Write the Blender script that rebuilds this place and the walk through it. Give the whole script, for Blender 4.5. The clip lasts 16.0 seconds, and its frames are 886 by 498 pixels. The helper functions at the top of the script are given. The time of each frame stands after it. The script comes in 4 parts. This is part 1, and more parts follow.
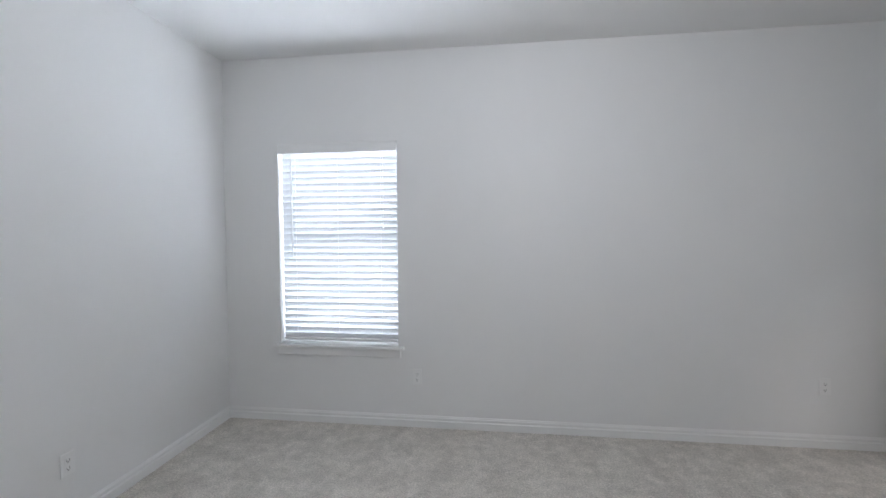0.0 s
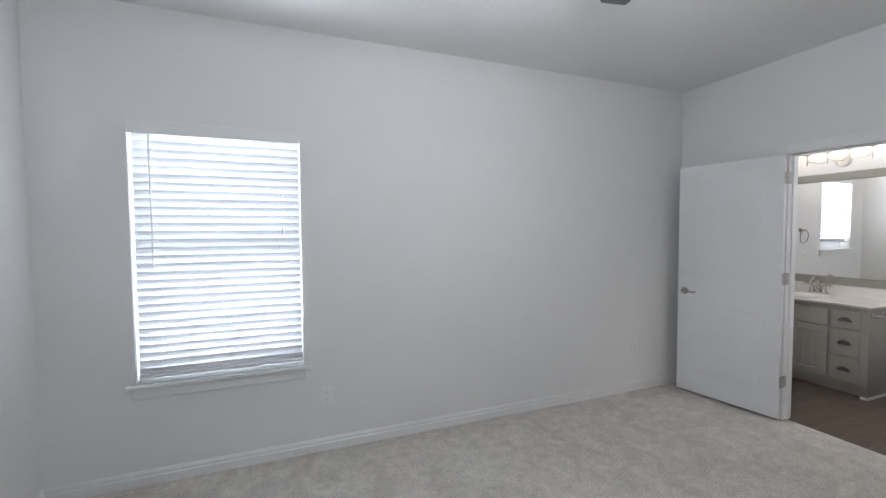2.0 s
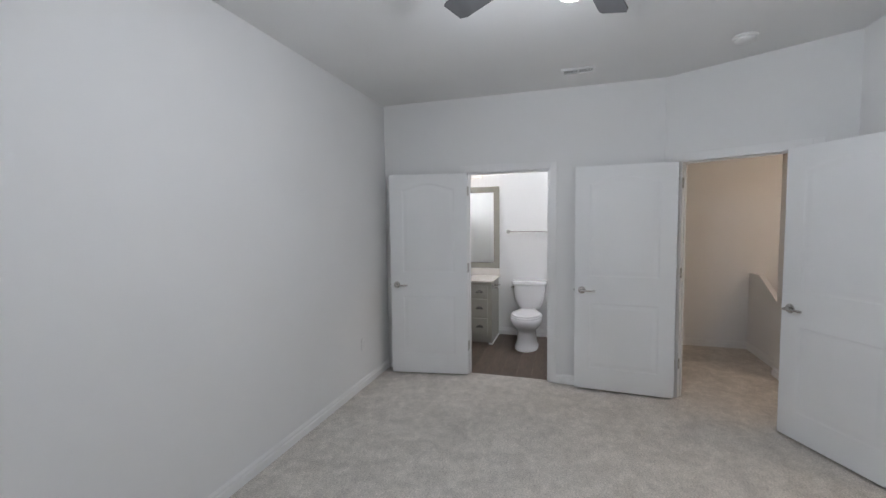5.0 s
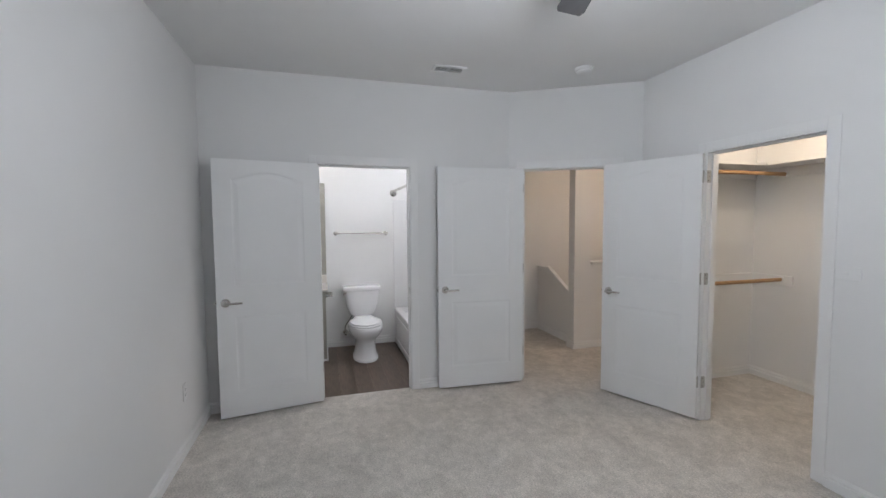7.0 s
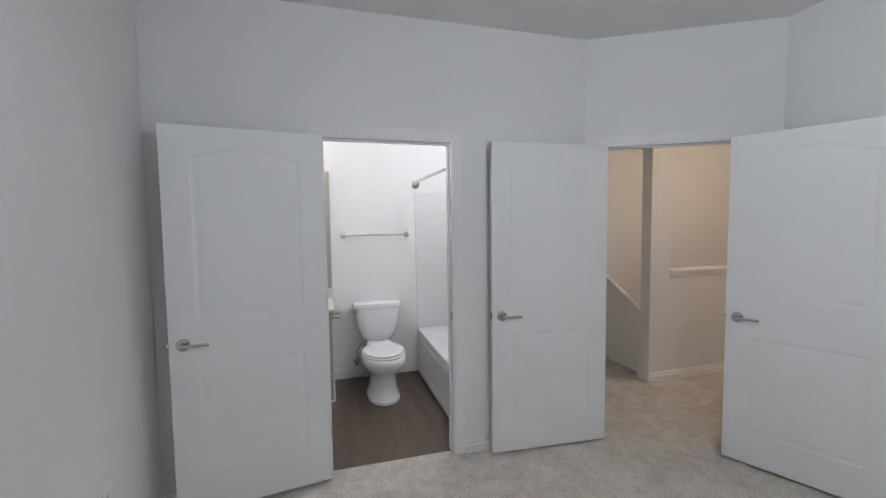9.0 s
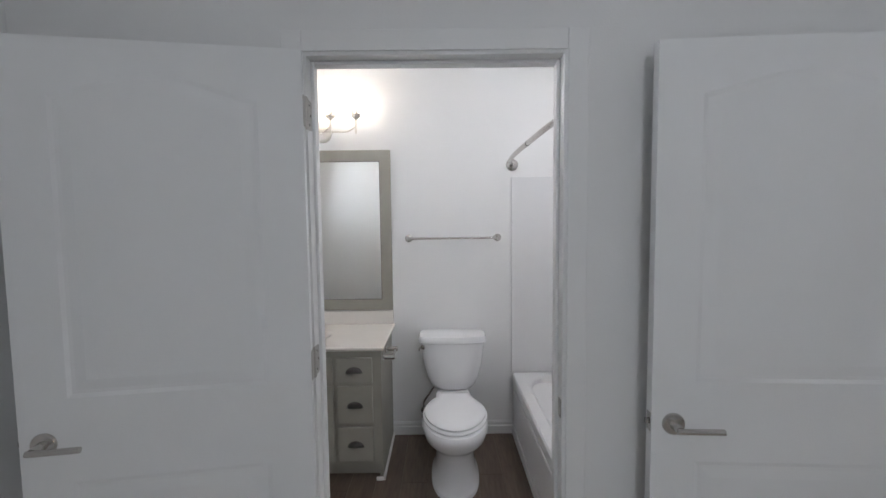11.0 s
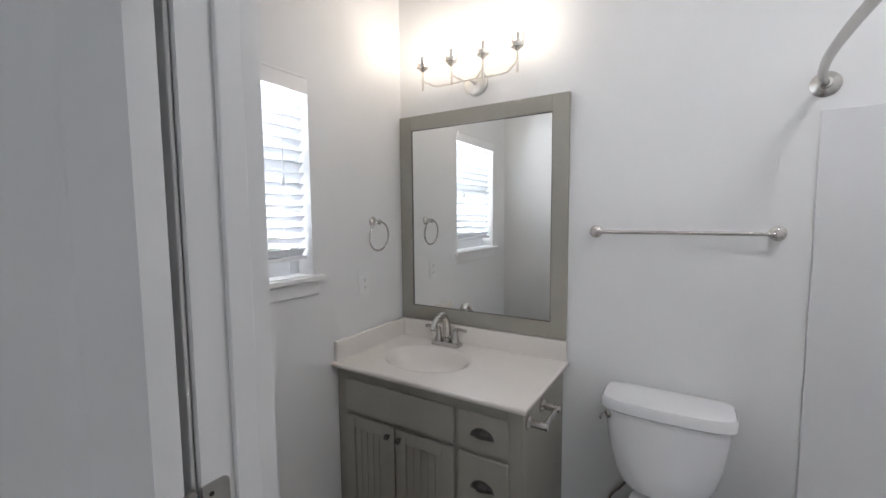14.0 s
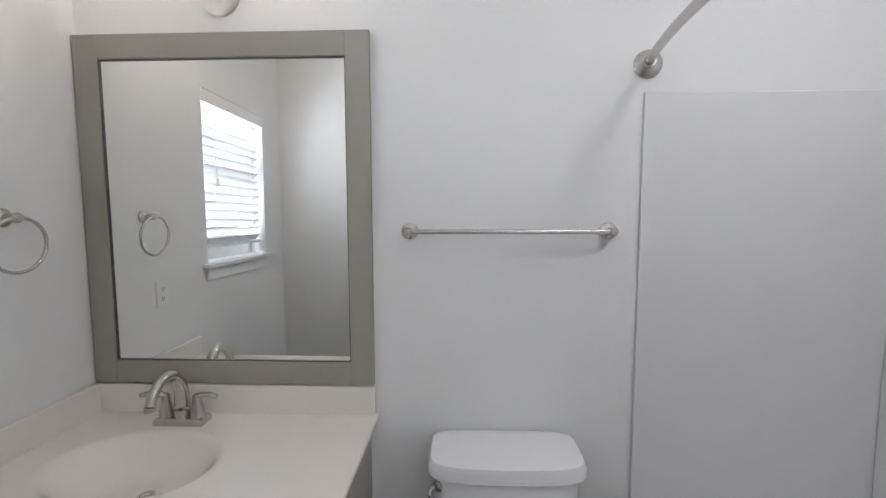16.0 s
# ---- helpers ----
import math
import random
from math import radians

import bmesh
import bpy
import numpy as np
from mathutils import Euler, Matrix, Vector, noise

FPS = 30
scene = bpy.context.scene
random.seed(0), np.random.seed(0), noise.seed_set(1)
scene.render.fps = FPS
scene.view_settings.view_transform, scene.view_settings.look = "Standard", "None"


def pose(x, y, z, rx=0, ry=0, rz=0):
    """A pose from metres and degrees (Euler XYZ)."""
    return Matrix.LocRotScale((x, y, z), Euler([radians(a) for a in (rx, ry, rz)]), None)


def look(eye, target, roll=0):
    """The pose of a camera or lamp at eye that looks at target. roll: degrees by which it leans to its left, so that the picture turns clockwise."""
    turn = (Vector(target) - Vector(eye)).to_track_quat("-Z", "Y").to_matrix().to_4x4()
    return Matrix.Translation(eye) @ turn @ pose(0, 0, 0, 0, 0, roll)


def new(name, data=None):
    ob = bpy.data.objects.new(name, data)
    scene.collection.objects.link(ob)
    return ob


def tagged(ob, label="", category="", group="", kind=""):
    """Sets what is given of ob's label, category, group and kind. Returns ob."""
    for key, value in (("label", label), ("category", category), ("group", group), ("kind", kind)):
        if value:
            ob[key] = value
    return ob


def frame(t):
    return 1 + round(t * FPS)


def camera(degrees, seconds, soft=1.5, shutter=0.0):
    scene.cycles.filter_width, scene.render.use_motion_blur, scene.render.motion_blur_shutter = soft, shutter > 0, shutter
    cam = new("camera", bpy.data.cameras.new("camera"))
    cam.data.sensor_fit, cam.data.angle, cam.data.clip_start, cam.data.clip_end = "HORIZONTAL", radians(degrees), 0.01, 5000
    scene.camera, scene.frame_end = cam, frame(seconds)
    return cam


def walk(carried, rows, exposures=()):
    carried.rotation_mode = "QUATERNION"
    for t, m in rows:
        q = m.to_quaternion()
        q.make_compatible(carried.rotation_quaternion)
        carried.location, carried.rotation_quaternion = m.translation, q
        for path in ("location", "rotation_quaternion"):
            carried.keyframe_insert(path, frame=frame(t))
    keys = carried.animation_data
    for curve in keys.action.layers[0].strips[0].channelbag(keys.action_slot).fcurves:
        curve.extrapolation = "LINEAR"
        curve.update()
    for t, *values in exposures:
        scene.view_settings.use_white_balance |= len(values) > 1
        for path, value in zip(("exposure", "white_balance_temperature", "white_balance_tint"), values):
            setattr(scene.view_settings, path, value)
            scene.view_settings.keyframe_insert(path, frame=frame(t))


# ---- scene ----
cam = camera(94.4, 16.0)
PATH = [
    (0, (0.586, 0.335, 1.432), (0.343, 2.319, 1.36), -0.3),
    (0.5, (0.327, 0.378, 1.451), (0.371, 2.376, 1.374), -0.1),
    (1, (0.131, 0.376, 1.468), (0.389, 2.357, 1.382), -0.3),
    (1.5, (-0.08, 0.384, 1.484), (0.396, 2.324, 1.389), -0.2),
    (2, (-0.236, 0.47, 1.477), (0.495, 2.329, 1.39), -0.4),
    (2.5, (-0.434, 0.653, 1.495), (0.588, 2.37, 1.405), -0.5),
    (3, (-0.537, 0.785, 1.491), (0.732, 2.328, 1.392), -0.6),
    (3.5, (-0.632, 0.957, 1.533), (0.862, 2.283, 1.422), -0.6),
    (4, (-0.644, 1.134, 1.543), (1.036, 2.212, 1.423), -0.6),
    (4.5, (-0.643, 1.294, 1.544), (1.17, 2.131, 1.42), -0.6),
    (5, (-0.668, 1.443, 1.551), (1.24, 2.03, 1.422), -0.7),
    (5.2, (-0.654, 1.538, 1.561), (1.287, 2.003, 1.437), -0.9),
    (7.5, (-0.093, 2.503, 1.515), (1.788, 1.833, 1.395), -0.4),
    (8, (0.201, 2.549, 1.515), (2.075, 1.86, 1.396), -0.5),
    (8.5, (0.514, 2.48, 1.526), (2.401, 1.832, 1.389), -0.5),
    (9, (0.827, 2.407, 1.528), (2.746, 1.856, 1.401), -0.7),
    (9.5, (1.137, 2.35, 1.516), (3.091, 1.941, 1.393), -0.7),
    (11.8, (2.41, 1.879, 1.556), (4.391, 2.109, 1.408), -0.7),
    (12, (2.472, 1.863, 1.564), (4.443, 2.167, 1.41), -0.7),
    (12.5, (2.622, 1.752, 1.562), (4.534, 2.331, 1.408), -0.7),
    (13, (2.78, 1.718, 1.535), (4.605, 2.535, 1.378), -0.9),
    (13.5, (2.932, 1.768, 1.501), (4.672, 2.757, 1.353), -0.6),
    (14, (3.061, 1.873, 1.492), (4.763, 2.911, 1.329), -0.5),
    (14.5, (3.166, 1.96, 1.481), (4.88, 2.975, 1.309), -0.5),
    (15, (3.302, 2.054, 1.48), (5.13, 2.846, 1.303), -0.3),
    (15.5, (3.45, 2.098, 1.475), (5.388, 2.556, 1.289), -0.2),
    (16, (3.644, 2.084, 1.466), (5.636, 2.155, 1.303), -0.1),
]
EXPOSURES = [(0, 0.25, 6260, 12.4), (5, 0.22, 6260, 12.4), (8.5, 0.3, 6260, 12.4), (9.7, 0.1, 6260, 12.4), (11.8, -0.15, 6260, 12.4), (12.5, -0.15, 6260, 12.4), (13, -0.26, 6260, 12.4), (14, -0.22, 6260, 12.4), (15, -0.2, 6260, 12.4), (16, -0.22, 6260, 12.4)]
walk(cam, [(t, look(eye, target, roll)) for t, eye, target, roll in PATH], EXPOSURES)

# ---- light ----
world = bpy.data.worlds.new("sky")
scene.world = world
world.use_nodes = True
wn = world.node_tree.nodes
sky = wn.new("ShaderNodeTexSky")
sky.sky_type, sky.sun_disc, sky.sun_elevation, sky.sun_rotation = "NISHITA", False, radians(50), radians(150)
wn["Background"].inputs["Strength"].default_value = 0.15
world.node_tree.links.new(sky.outputs[0], wn["Background"].inputs[0])


Z_TOP = 2.765


def lamp(name, kind, place, target, watts, colour, size=0.1, size_y=None):
    data = bpy.data.lights.new(name, kind)
    data.energy, data.color = watts, colour
    if kind == "AREA":
        data.shape, data.size, data.size_y = "RECTANGLE", size, size_y or size
    else:
        data.shadow_soft_size = size
    ob = new(name, data)
    ob.matrix_world = look(place, target)
    return ob


sun_data = bpy.data.lights.new("sun", "SUN")
sun_data.energy, sun_data.angle, sun_data.color = 4.0, radians(0.5), (1, 0.96, 0.9)
sun = new("sun", sun_data)
sun.matrix_world = look((0, -6, 9), (0, 0, 0))

# daylight in the two window openings, the fan's lamp, the vanity bulbs, closet and hall lamps
lamp("window_daylight", "AREA", (-0.575, 3.62, 1.4), (-0.575, 0, 1.2), 96, (0.84, 0.92, 1.0), 0.98, 1.5)
lamp("bath_window_daylight", "AREA", (4.05, 3.62, 1.66), (4.05, 0, 1.4), 49, (0.9, 0.95, 1.0), 0.5, 0.8)
lamp("fan_lamp_bulb", "POINT", (0.82, 1.44, 2.27), (0.82, 1.44, 0), 32, (0.92, 0.96, 1.0), 0.13)
lamp("closet_bulb", "POINT", (1.75, -1.0, 2.6), (1.75, -1, 0), 15, (1, 0.8, 0.58), 0.08)
lamp("hall_bulb", "POINT", (3.2, -1.75, 2.6), (3.2, -1.75, 0), 21, (1, 0.74, 0.52), 0.1)
lamp("tub_ceiling_light", "AREA", (3.9, 1.22, Z_TOP - 0.012), (3.9, 1.22, 0), 8, (0.98, 0.98, 1.0), 0.28)
for by in (3.077, 2.908, 2.739, 2.569):
    lamp("vanity_bulb", "POINT", (4.85, by, 2.29), (4.85, by, 0), 2.2, (1, 0.87, 0.74), 0.025)


# ---- materials ----
def material(name, colour, rough=0.5, metal=0.0, vary=0.05, scale=4.0, grain=0.0, grain_scale=300.0, bump=0.0, bump_scale=200.0, spec=0.5, stretch=(1, 1, 1), emit=0.0, per_object=0.0):
    m = bpy.data.materials.new(name)
    m.use_nodes = True
    n, ln = m.node_tree.nodes, m.node_tree.links
    b = n["Principled BSDF"]
    b.inputs["Roughness"].default_value, b.inputs["Metallic"].default_value = rough, metal
    b.inputs["Specular IOR Level"].default_value = spec
    tc = n.new("ShaderNodeTexCoord")
    mp = n.new("ShaderNodeMapping")
    mp.inputs["Scale"].default_value = stretch
    ln.new(tc.outputs["Object"], mp.inputs[0])

    def noise_at(sc, detail):
        t = n.new("ShaderNodeTexNoise")
        t.inputs["Scale"].default_value, t.inputs["Detail"].default_value = sc, detail
        ln.new(mp.outputs[0], t.inputs["Vector"])
        return t.outputs["Fac"]

    def scaled(fac, amount):
        r = n.new("ShaderNodeMapRange")
        r.inputs["From Min"].default_value, r.inputs["From Max"].default_value = 0.3, 0.7
        r.inputs["To Min"].default_value, r.inputs["To Max"].default_value = 1 - amount, 1 + amount
        ln.new(fac, r.inputs["Value"])
        return r.outputs[0]

    val = scaled(noise_at(scale, 5), vary)
    if grain:
        g = scaled(noise_at(grain_scale, 2), grain)
        k = n.new("ShaderNodeMath")
        k.operation = "MULTIPLY"
        ln.new(val, k.inputs[0]), ln.new(g, k.inputs[1])
        val = k.outputs[0]
    if per_object:
        oi = n.new("ShaderNodeObjectInfo")
        r = n.new("ShaderNodeMapRange")
        r.inputs["To Min"].default_value, r.inputs["To Max"].default_value = 1 - per_object, 1 + per_object
        ln.new(oi.outputs["Random"], r.inputs["Value"])
        k = n.new("ShaderNodeMath")
        k.operation = "MULTIPLY"
        ln.new(val, k.inputs[0]), ln.new(r.outputs[0], k.inputs[1])
        val = k.outputs[0]
    mix = n.new("ShaderNodeVectorMath")
    mix.operation = "SCALE"
    mix.inputs[0].default_value = colour
    ln.new(val, mix.inputs["Scale"])
    ln.new(mix.outputs[0], b.inputs["Base Color"])
    if bump:
        bp = n.new("ShaderNodeBump")
        bp.inputs["Strength"].default_value, bp.inputs["Distance"].default_value = bump, 0.004
        ln.new(noise_at(bump_scale, 3), bp.inputs["Height"])
        ln.new(bp.outputs[0], b.inputs["Normal"])
    if emit:
        b.inputs["Emission Color"].default_value, b.inputs["Emission Strength"].default_value = (*colour, 1), emit
    return m


WALL = material("wall_paint", (0.76, 0.76, 0.755), 0.75, vary=0.012, scale=2.2, bump=0.12, bump_scale=160, spec=0.3)
BATH_WALL = material("bathroom_wall_paint", (0.82, 0.82, 0.815), 0.6, vary=0.012, scale=2.2, bump=0.12, bump_scale=160, spec=0.35)
CEIL = material("ceiling_paint", (0.78, 0.78, 0.775), 0.9, vary=0.015, scale=2, bump=0.3, bump_scale=110, spec=0.2)
TRIM = material("trim_paint", (0.775, 0.775, 0.77), 0.4, vary=0.015, scale=6, bump=0.03, bump_scale=90)
DOOR = material("door_paint", (0.785, 0.79, 0.79), 0.48, vary=0.015, scale=3, bump=0.05, bump_scale=140)
VINYL = material("white_vinyl", (0.8, 0.81, 0.82), 0.35, vary=0.02)
HINGE = material("satin_nickel_hinge", (0.47, 0.455, 0.43), 0.42, 0.9, vary=0.04, scale=50)
PLASTIC = material("white_plastic", (0.78, 0.78, 0.775), 0.3, vary=0.01)
SATIN = material("satin_nickel", (0.78, 0.75, 0.70), 0.38, 1.0, vary=0.04, scale=40, bump=0.02, bump_scale=500)
DARK = material("dark_slot", (0.03, 0.03, 0.03), 0.6)
NICKEL = material("brushed_nickel", (0.57, 0.55, 0.525), 0.27, 1.0, vary=0.05, scale=40, bump=0.03, bump_scale=500)
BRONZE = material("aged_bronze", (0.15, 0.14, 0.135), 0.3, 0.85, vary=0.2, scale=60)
GREIGE = material("greige_cabinet_paint", (0.345, 0.33, 0.285), 0.42, vary=0.04, scale=8, bump=0.06, bump_scale=120)
MARBLE = material("cultured_marble", (0.8, 0.76, 0.71), 0.16, vary=0.02, scale=5)
PORCELAIN = material("white_porcelain", (0.83, 0.83, 0.84), 0.08, vary=0.01)
ACRYLIC = material("tub_acrylic", (0.75, 0.75, 0.755), 0.28, vary=0.012)
PLANK = material("vinyl_plank", (0.125, 0.09, 0.068), 0.42, vary=0.28, scale=5, grain=0.2, grain_scale=60, bump=0.12, bump_scale=120, stretch=(0.12, 1, 1), per_object=0.06)
JOINT = material("plank_joint", (0.07, 0.052, 0.042), 0.8)
FANBLADE = material("dark_grey_fan_blade", (0.075, 0.075, 0.078), 0.5, vary=0.15, scale=20, stretch=(0.2, 1, 1))
ROD_WOOD = material("pine_rod", (0.45, 0.27, 0.13), 0.5, vary=0.15, scale=30)
VENT_SHADE = material("vent_shadow", (0.12, 0.12, 0.12), 0.9)
GLOW = material("frosted_lamp_glass", (1, 0.95, 0.88), 0.3, emit=6.0)
BULB = material("lit_bulb", (1, 0.88, 0.7), 0.3, emit=12.0)
GROUND = material("lawn", (0.09, 0.11, 0.05), 0.95, vary=0.3, scale=1.5)
SIDING = material("neighbour_siding", (0.7, 0.69, 0.66), 0.7, vary=0.05)
ROOF = material("roof_shingle", (0.12, 0.11, 0.1), 0.9, vary=0.3, scale=8)


def carpet_material():
    m = bpy.data.materials.new("grey_carpet")
    m.use_nodes = True
    n, ln = m.node_tree.nodes, m.node_tree.links
    b = n["Principled BSDF"]
    b.inputs["Roughness"].default_value, b.inputs["Specular IOR Level"].default_value = 1.0, 0.1
    tc = n.new("ShaderNodeTexCoord")

    def tex(sc, detail, rough=0.5, dist=0.0):
        t = n.new("ShaderNodeTexNoise")
        for k, v in (("Scale", sc), ("Detail", detail), ("Roughness", rough), ("Distortion", dist)):
            t.inputs[k].default_value = v
        ln.new(tc.outputs["Object"], t.inputs["Vector"])
        return t.outputs["Fac"]

    def rng(fac, lo, hi, a, c):
        r = n.new("ShaderNodeMapRange")
        for k, v in (("From Min", lo), ("From Max", hi), ("To Min", a), ("To Max", c)):
            r.inputs[k].default_value = v
        ln.new(fac, r.inputs["Value"])
        return r.outputs[0]

    def mul(p, q):
        k = n.new("ShaderNodeMath")
        k.operation = "MULTIPLY"
        ln.new(p, k.inputs[0]), ln.new(q, k.inputs[1])
        return k.outputs[0]

    patches = rng(tex(5.5, 4, 0.6, 0.6), 0.38, 0.62, 0.91, 1.07)
    marks = rng(tex(17, 3, 0.6, 0.4), 0.35, 0.65, 0.92, 1.08)
    tufts = rng(tex(95, 3, 0.7), 0.3, 0.7, 0.72, 1.25)
    val = mul(mul(patches, marks), tufts)
    sc = n.new("ShaderNodeVectorMath")
    sc.operation = "SCALE"
    sc.inputs[0].default_value = (0.6, 0.565, 0.52)
    ln.new(val, sc.inputs["Scale"])
    ln.new(sc.outputs[0], b.inputs["Base Color"])
    bp = n.new("ShaderNodeBump")
    bp.inputs["Strength"].default_value, bp.inputs["Distance"].default_value = 0.6, 0.008
    ln.new(tufts, bp.inputs["Height"])
    ln.new(bp.outputs[0], b.inputs["Normal"])
    return m


CARPET = carpet_material()


def slat_material():
    m = bpy.data.materials.new("blind_slat")
    m.use_nodes = True
    n, ln = m.node_tree.nodes, m.node_tree.links
    b = n["Principled BSDF"]
    b.inputs["Base Color"].default_value, b.inputs["Roughness"].default_value = (0.82, 0.84, 0.86, 1), 0.4
    t = n.new("ShaderNodeBsdfTranslucent")
    t.inputs[0].default_value = (0.9, 0.91, 0.94, 1)
    mx = n.new("ShaderNodeMixShader")
    mx.inputs[0].default_value = 0.045
    ln.new(b.outputs[0], mx.inputs[1]), ln.new(t.outputs[0], mx.inputs[2])
    ln.new(mx.outputs[0], n["Material Output"].inputs[0])
    return m


SLAT = slat_material()


def glass_material(name, rough=0.0, tint=(1, 1, 1, 1)):
    m = bpy.data.materials.new(name)
    m.use_nodes = True
    b = m.node_tree.nodes["Principled BSDF"]
    b.inputs["Base Color"].default_value, b.inputs["Roughness"].default_value = tint, rough
    b.inputs["Transmission Weight"].default_value, b.inputs["IOR"].default_value = 1.0, 1.45
    return m


GLASS = glass_material("window_glass")
MIRROR = material("mirror_silver", (0.93, 0.94, 0.93), 0.0, 1.0, vary=0.0)

# ---- building helpers ----
BASE = {}


def part(name, bm, mat, parent=None, label="", m=None, smooth=False):
    """Link a bmesh, given in world metres (or through m), as one mesh under a thing or part."""
    if m is not None:
        bm.transform(m)
    if parent is not None:
        bm.transform(BASE[parent.name].inverted())
    bmesh.ops.recalc_face_normals(bm, faces=bm.faces)
    me = bpy.data.meshes.new(name)
    bm.to_mesh(me)
    bm.free()
    me.materials.append(mat)
    if smooth:
        me.shade_smooth()
        me.set_sharp_from_angle(angle=radians(38))
    ob = new(name, me)
    if parent is not None:
        ob.parent = parent
        BASE[ob.name] = BASE[parent.name]
    else:
        BASE[ob.name] = Matrix.Identity(4)
    if label:
        tagged(ob, label)
    return ob


def thing(name, place, label, category, group="", kind=""):
    ob = new(name)
    ob.location = place
    ob.empty_display_size = 0.05
    BASE[ob.name] = Matrix.Translation(place)
    return tagged(ob, label, category, group, kind)


def box(x0, x1, y0, y1, z0, z1, bevel=0.0, bm=None, seg=2):
    own = bmesh.new()
    bmesh.ops.create_cube(own, size=1.0, matrix=Matrix.Translation(((x0 + x1) / 2, (y0 + y1) / 2, (z0 + z1) / 2)) @ Matrix.Diagonal((abs(x1 - x0), abs(y1 - y0), abs(z1 - z0), 1)))
    if bevel:
        bmesh.ops.bevel(own, geom=own.edges[:], offset=bevel, segments=seg, affect="EDGES", profile=0.5)
    return join(bm, own)


def join(bm, own):
    if bm is None:
        return own
    me = bpy.data.meshes.new("tmp")
    own.to_mesh(me)
    own.free()
    bm.from_mesh(me)
    bpy.data.meshes.remove(me)
    return bm


def lathe(profile, place, axis=(0, 0, 1), n=24, bm=None):
    """Turn (radius, height) pairs round an axis through place."""
    own = bmesh.new()
    turn = Vector((0, 0, 1)).rotation_difference(Vector(axis)).to_matrix().to_4x4()
    m = Matrix.Translation(place) @ turn
    rings = []
    for r, h in profile:
        rings.append([own.verts.new(m @ Vector((r * math.cos(2 * math.pi * k / n), r * math.sin(2 * math.pi * k / n), h))) for k in range(n)])
    for a, b in zip(rings, rings[1:]):
        for k in range(n):
            own.faces.new((a[k], a[(k + 1) % n], b[(k + 1) % n], b[k]))
    own.faces.new(rings[0][::-1])
    own.faces.new(rings[-1])
    return join(bm, own)


def loft(rings, bm=None):
    own = bmesh.new()
    vs = [[own.verts.new(p) for p in r] for r in rings]
    n = len(vs[0])
    for a, b in zip(vs, vs[1:]):
        for k in range(n):
            own.faces.new((a[k], a[(k + 1) % n], b[(k + 1) % n], b[k]))
    own.faces.new(vs[0][::-1])
    own.faces.new(vs[-1])
    return join(bm, own)


def tube(points, radius, n=12, bm=None, closed=False):
    """A round bar along points; radius is a number or one per point."""
    pts = [Vector(p) for p in points]
    own = bmesh.new()
    rings, up = [], Vector((0.013, 0.021, 1)).normalized()
    for k, p in enumerate(pts):
        a = pts[k - 1] if (k or closed) else p
        b = pts[(k + 1) % len(pts)] if (k < len(pts) - 1 or closed) else p
        d = (b - a).normalized()
        s = d.cross(up)
        if s.length < 0.05:
            s = d.cross(Vector((1, 0.02, 0)))
        s.normalize()
        u = s.cross(d)
        r = radius[k] if isinstance(radius, (list, tuple)) else radius
        rings.append([own.verts.new(p + r * (math.cos(2 * math.pi * j / n) * s + math.sin(2 * math.pi * j / n) * u)) for j in range(n)])
    pairs = list(zip(rings, rings[1:]))
    if closed:
        pairs.append((rings[-1], rings[0]))
    for a, b in pairs:
        for j in range(n):
            own.faces.new((a[j], a[(j + 1) % n], b[(j + 1) % n], b[j]))
    if not closed:
        own.faces.new(rings[0][::-1])
        own.faces.new(rings[-1])
    return join(bm, own)


def smooth_path(points, steps=6):
    """Catmull-Rom curve through points."""
    p = [Vector(q) for q in points]
    p = [2 * p[0] - p[1]] + p + [2 * p[-1] - p[-2]]
    out = []
    for k in range(1, len(p) - 2):
        for j in range(steps):
            t = j / steps
            out.append(0.5 * (2 * p[k] + (p[k + 1] - p[k - 1]) * t + (2 * p[k - 1] - 5 * p[k] + 4 * p[k + 1] - p[k + 2]) * t * t + (3 * p[k] - p[k - 1] - 3 * p[k + 1] + p[k + 2]) * t ** 3))
    return out + [p[-2]]


def oval(cx, cy, z, a, b, n=32, power=2.0, front=1.0):
    """A superellipse ring; front scales the half towards -x."""
    ring = []
    for k in range(n):
        c, s = math.cos(2 * math.pi * k / n), math.sin(2 * math.pi * k / n)
        x = a * math.copysign(abs(c) ** (2 / power), c)
        y = b * math.copysign(abs(s) ** (2 / power), s)
        ring.append((cx + (x * front if x < 0 else x), cy + y, z))
    return ring


# ---- structure ----
Z = Z_TOP            # ceiling
NY = 3.30            # window wall
WX = -1.48           # wall behind the start
AX, AX2 = 3.33, 3.445  # wall with the bathroom door
EX = 4.955           # bathroom far wall
SY = -0.365           # closet wall
CA, CB = Vector((3.33, 0.655, 0)), Vector((2.735, SY, 0))  # slanted hall-door wall
WT = 0.16


def wall(name, bm, label):
    return tagged(part(name, bm, BATH_WALL if name in ("wall_bath_east", "wall_bath_south") else WALL), label, "wall", kind="structure")


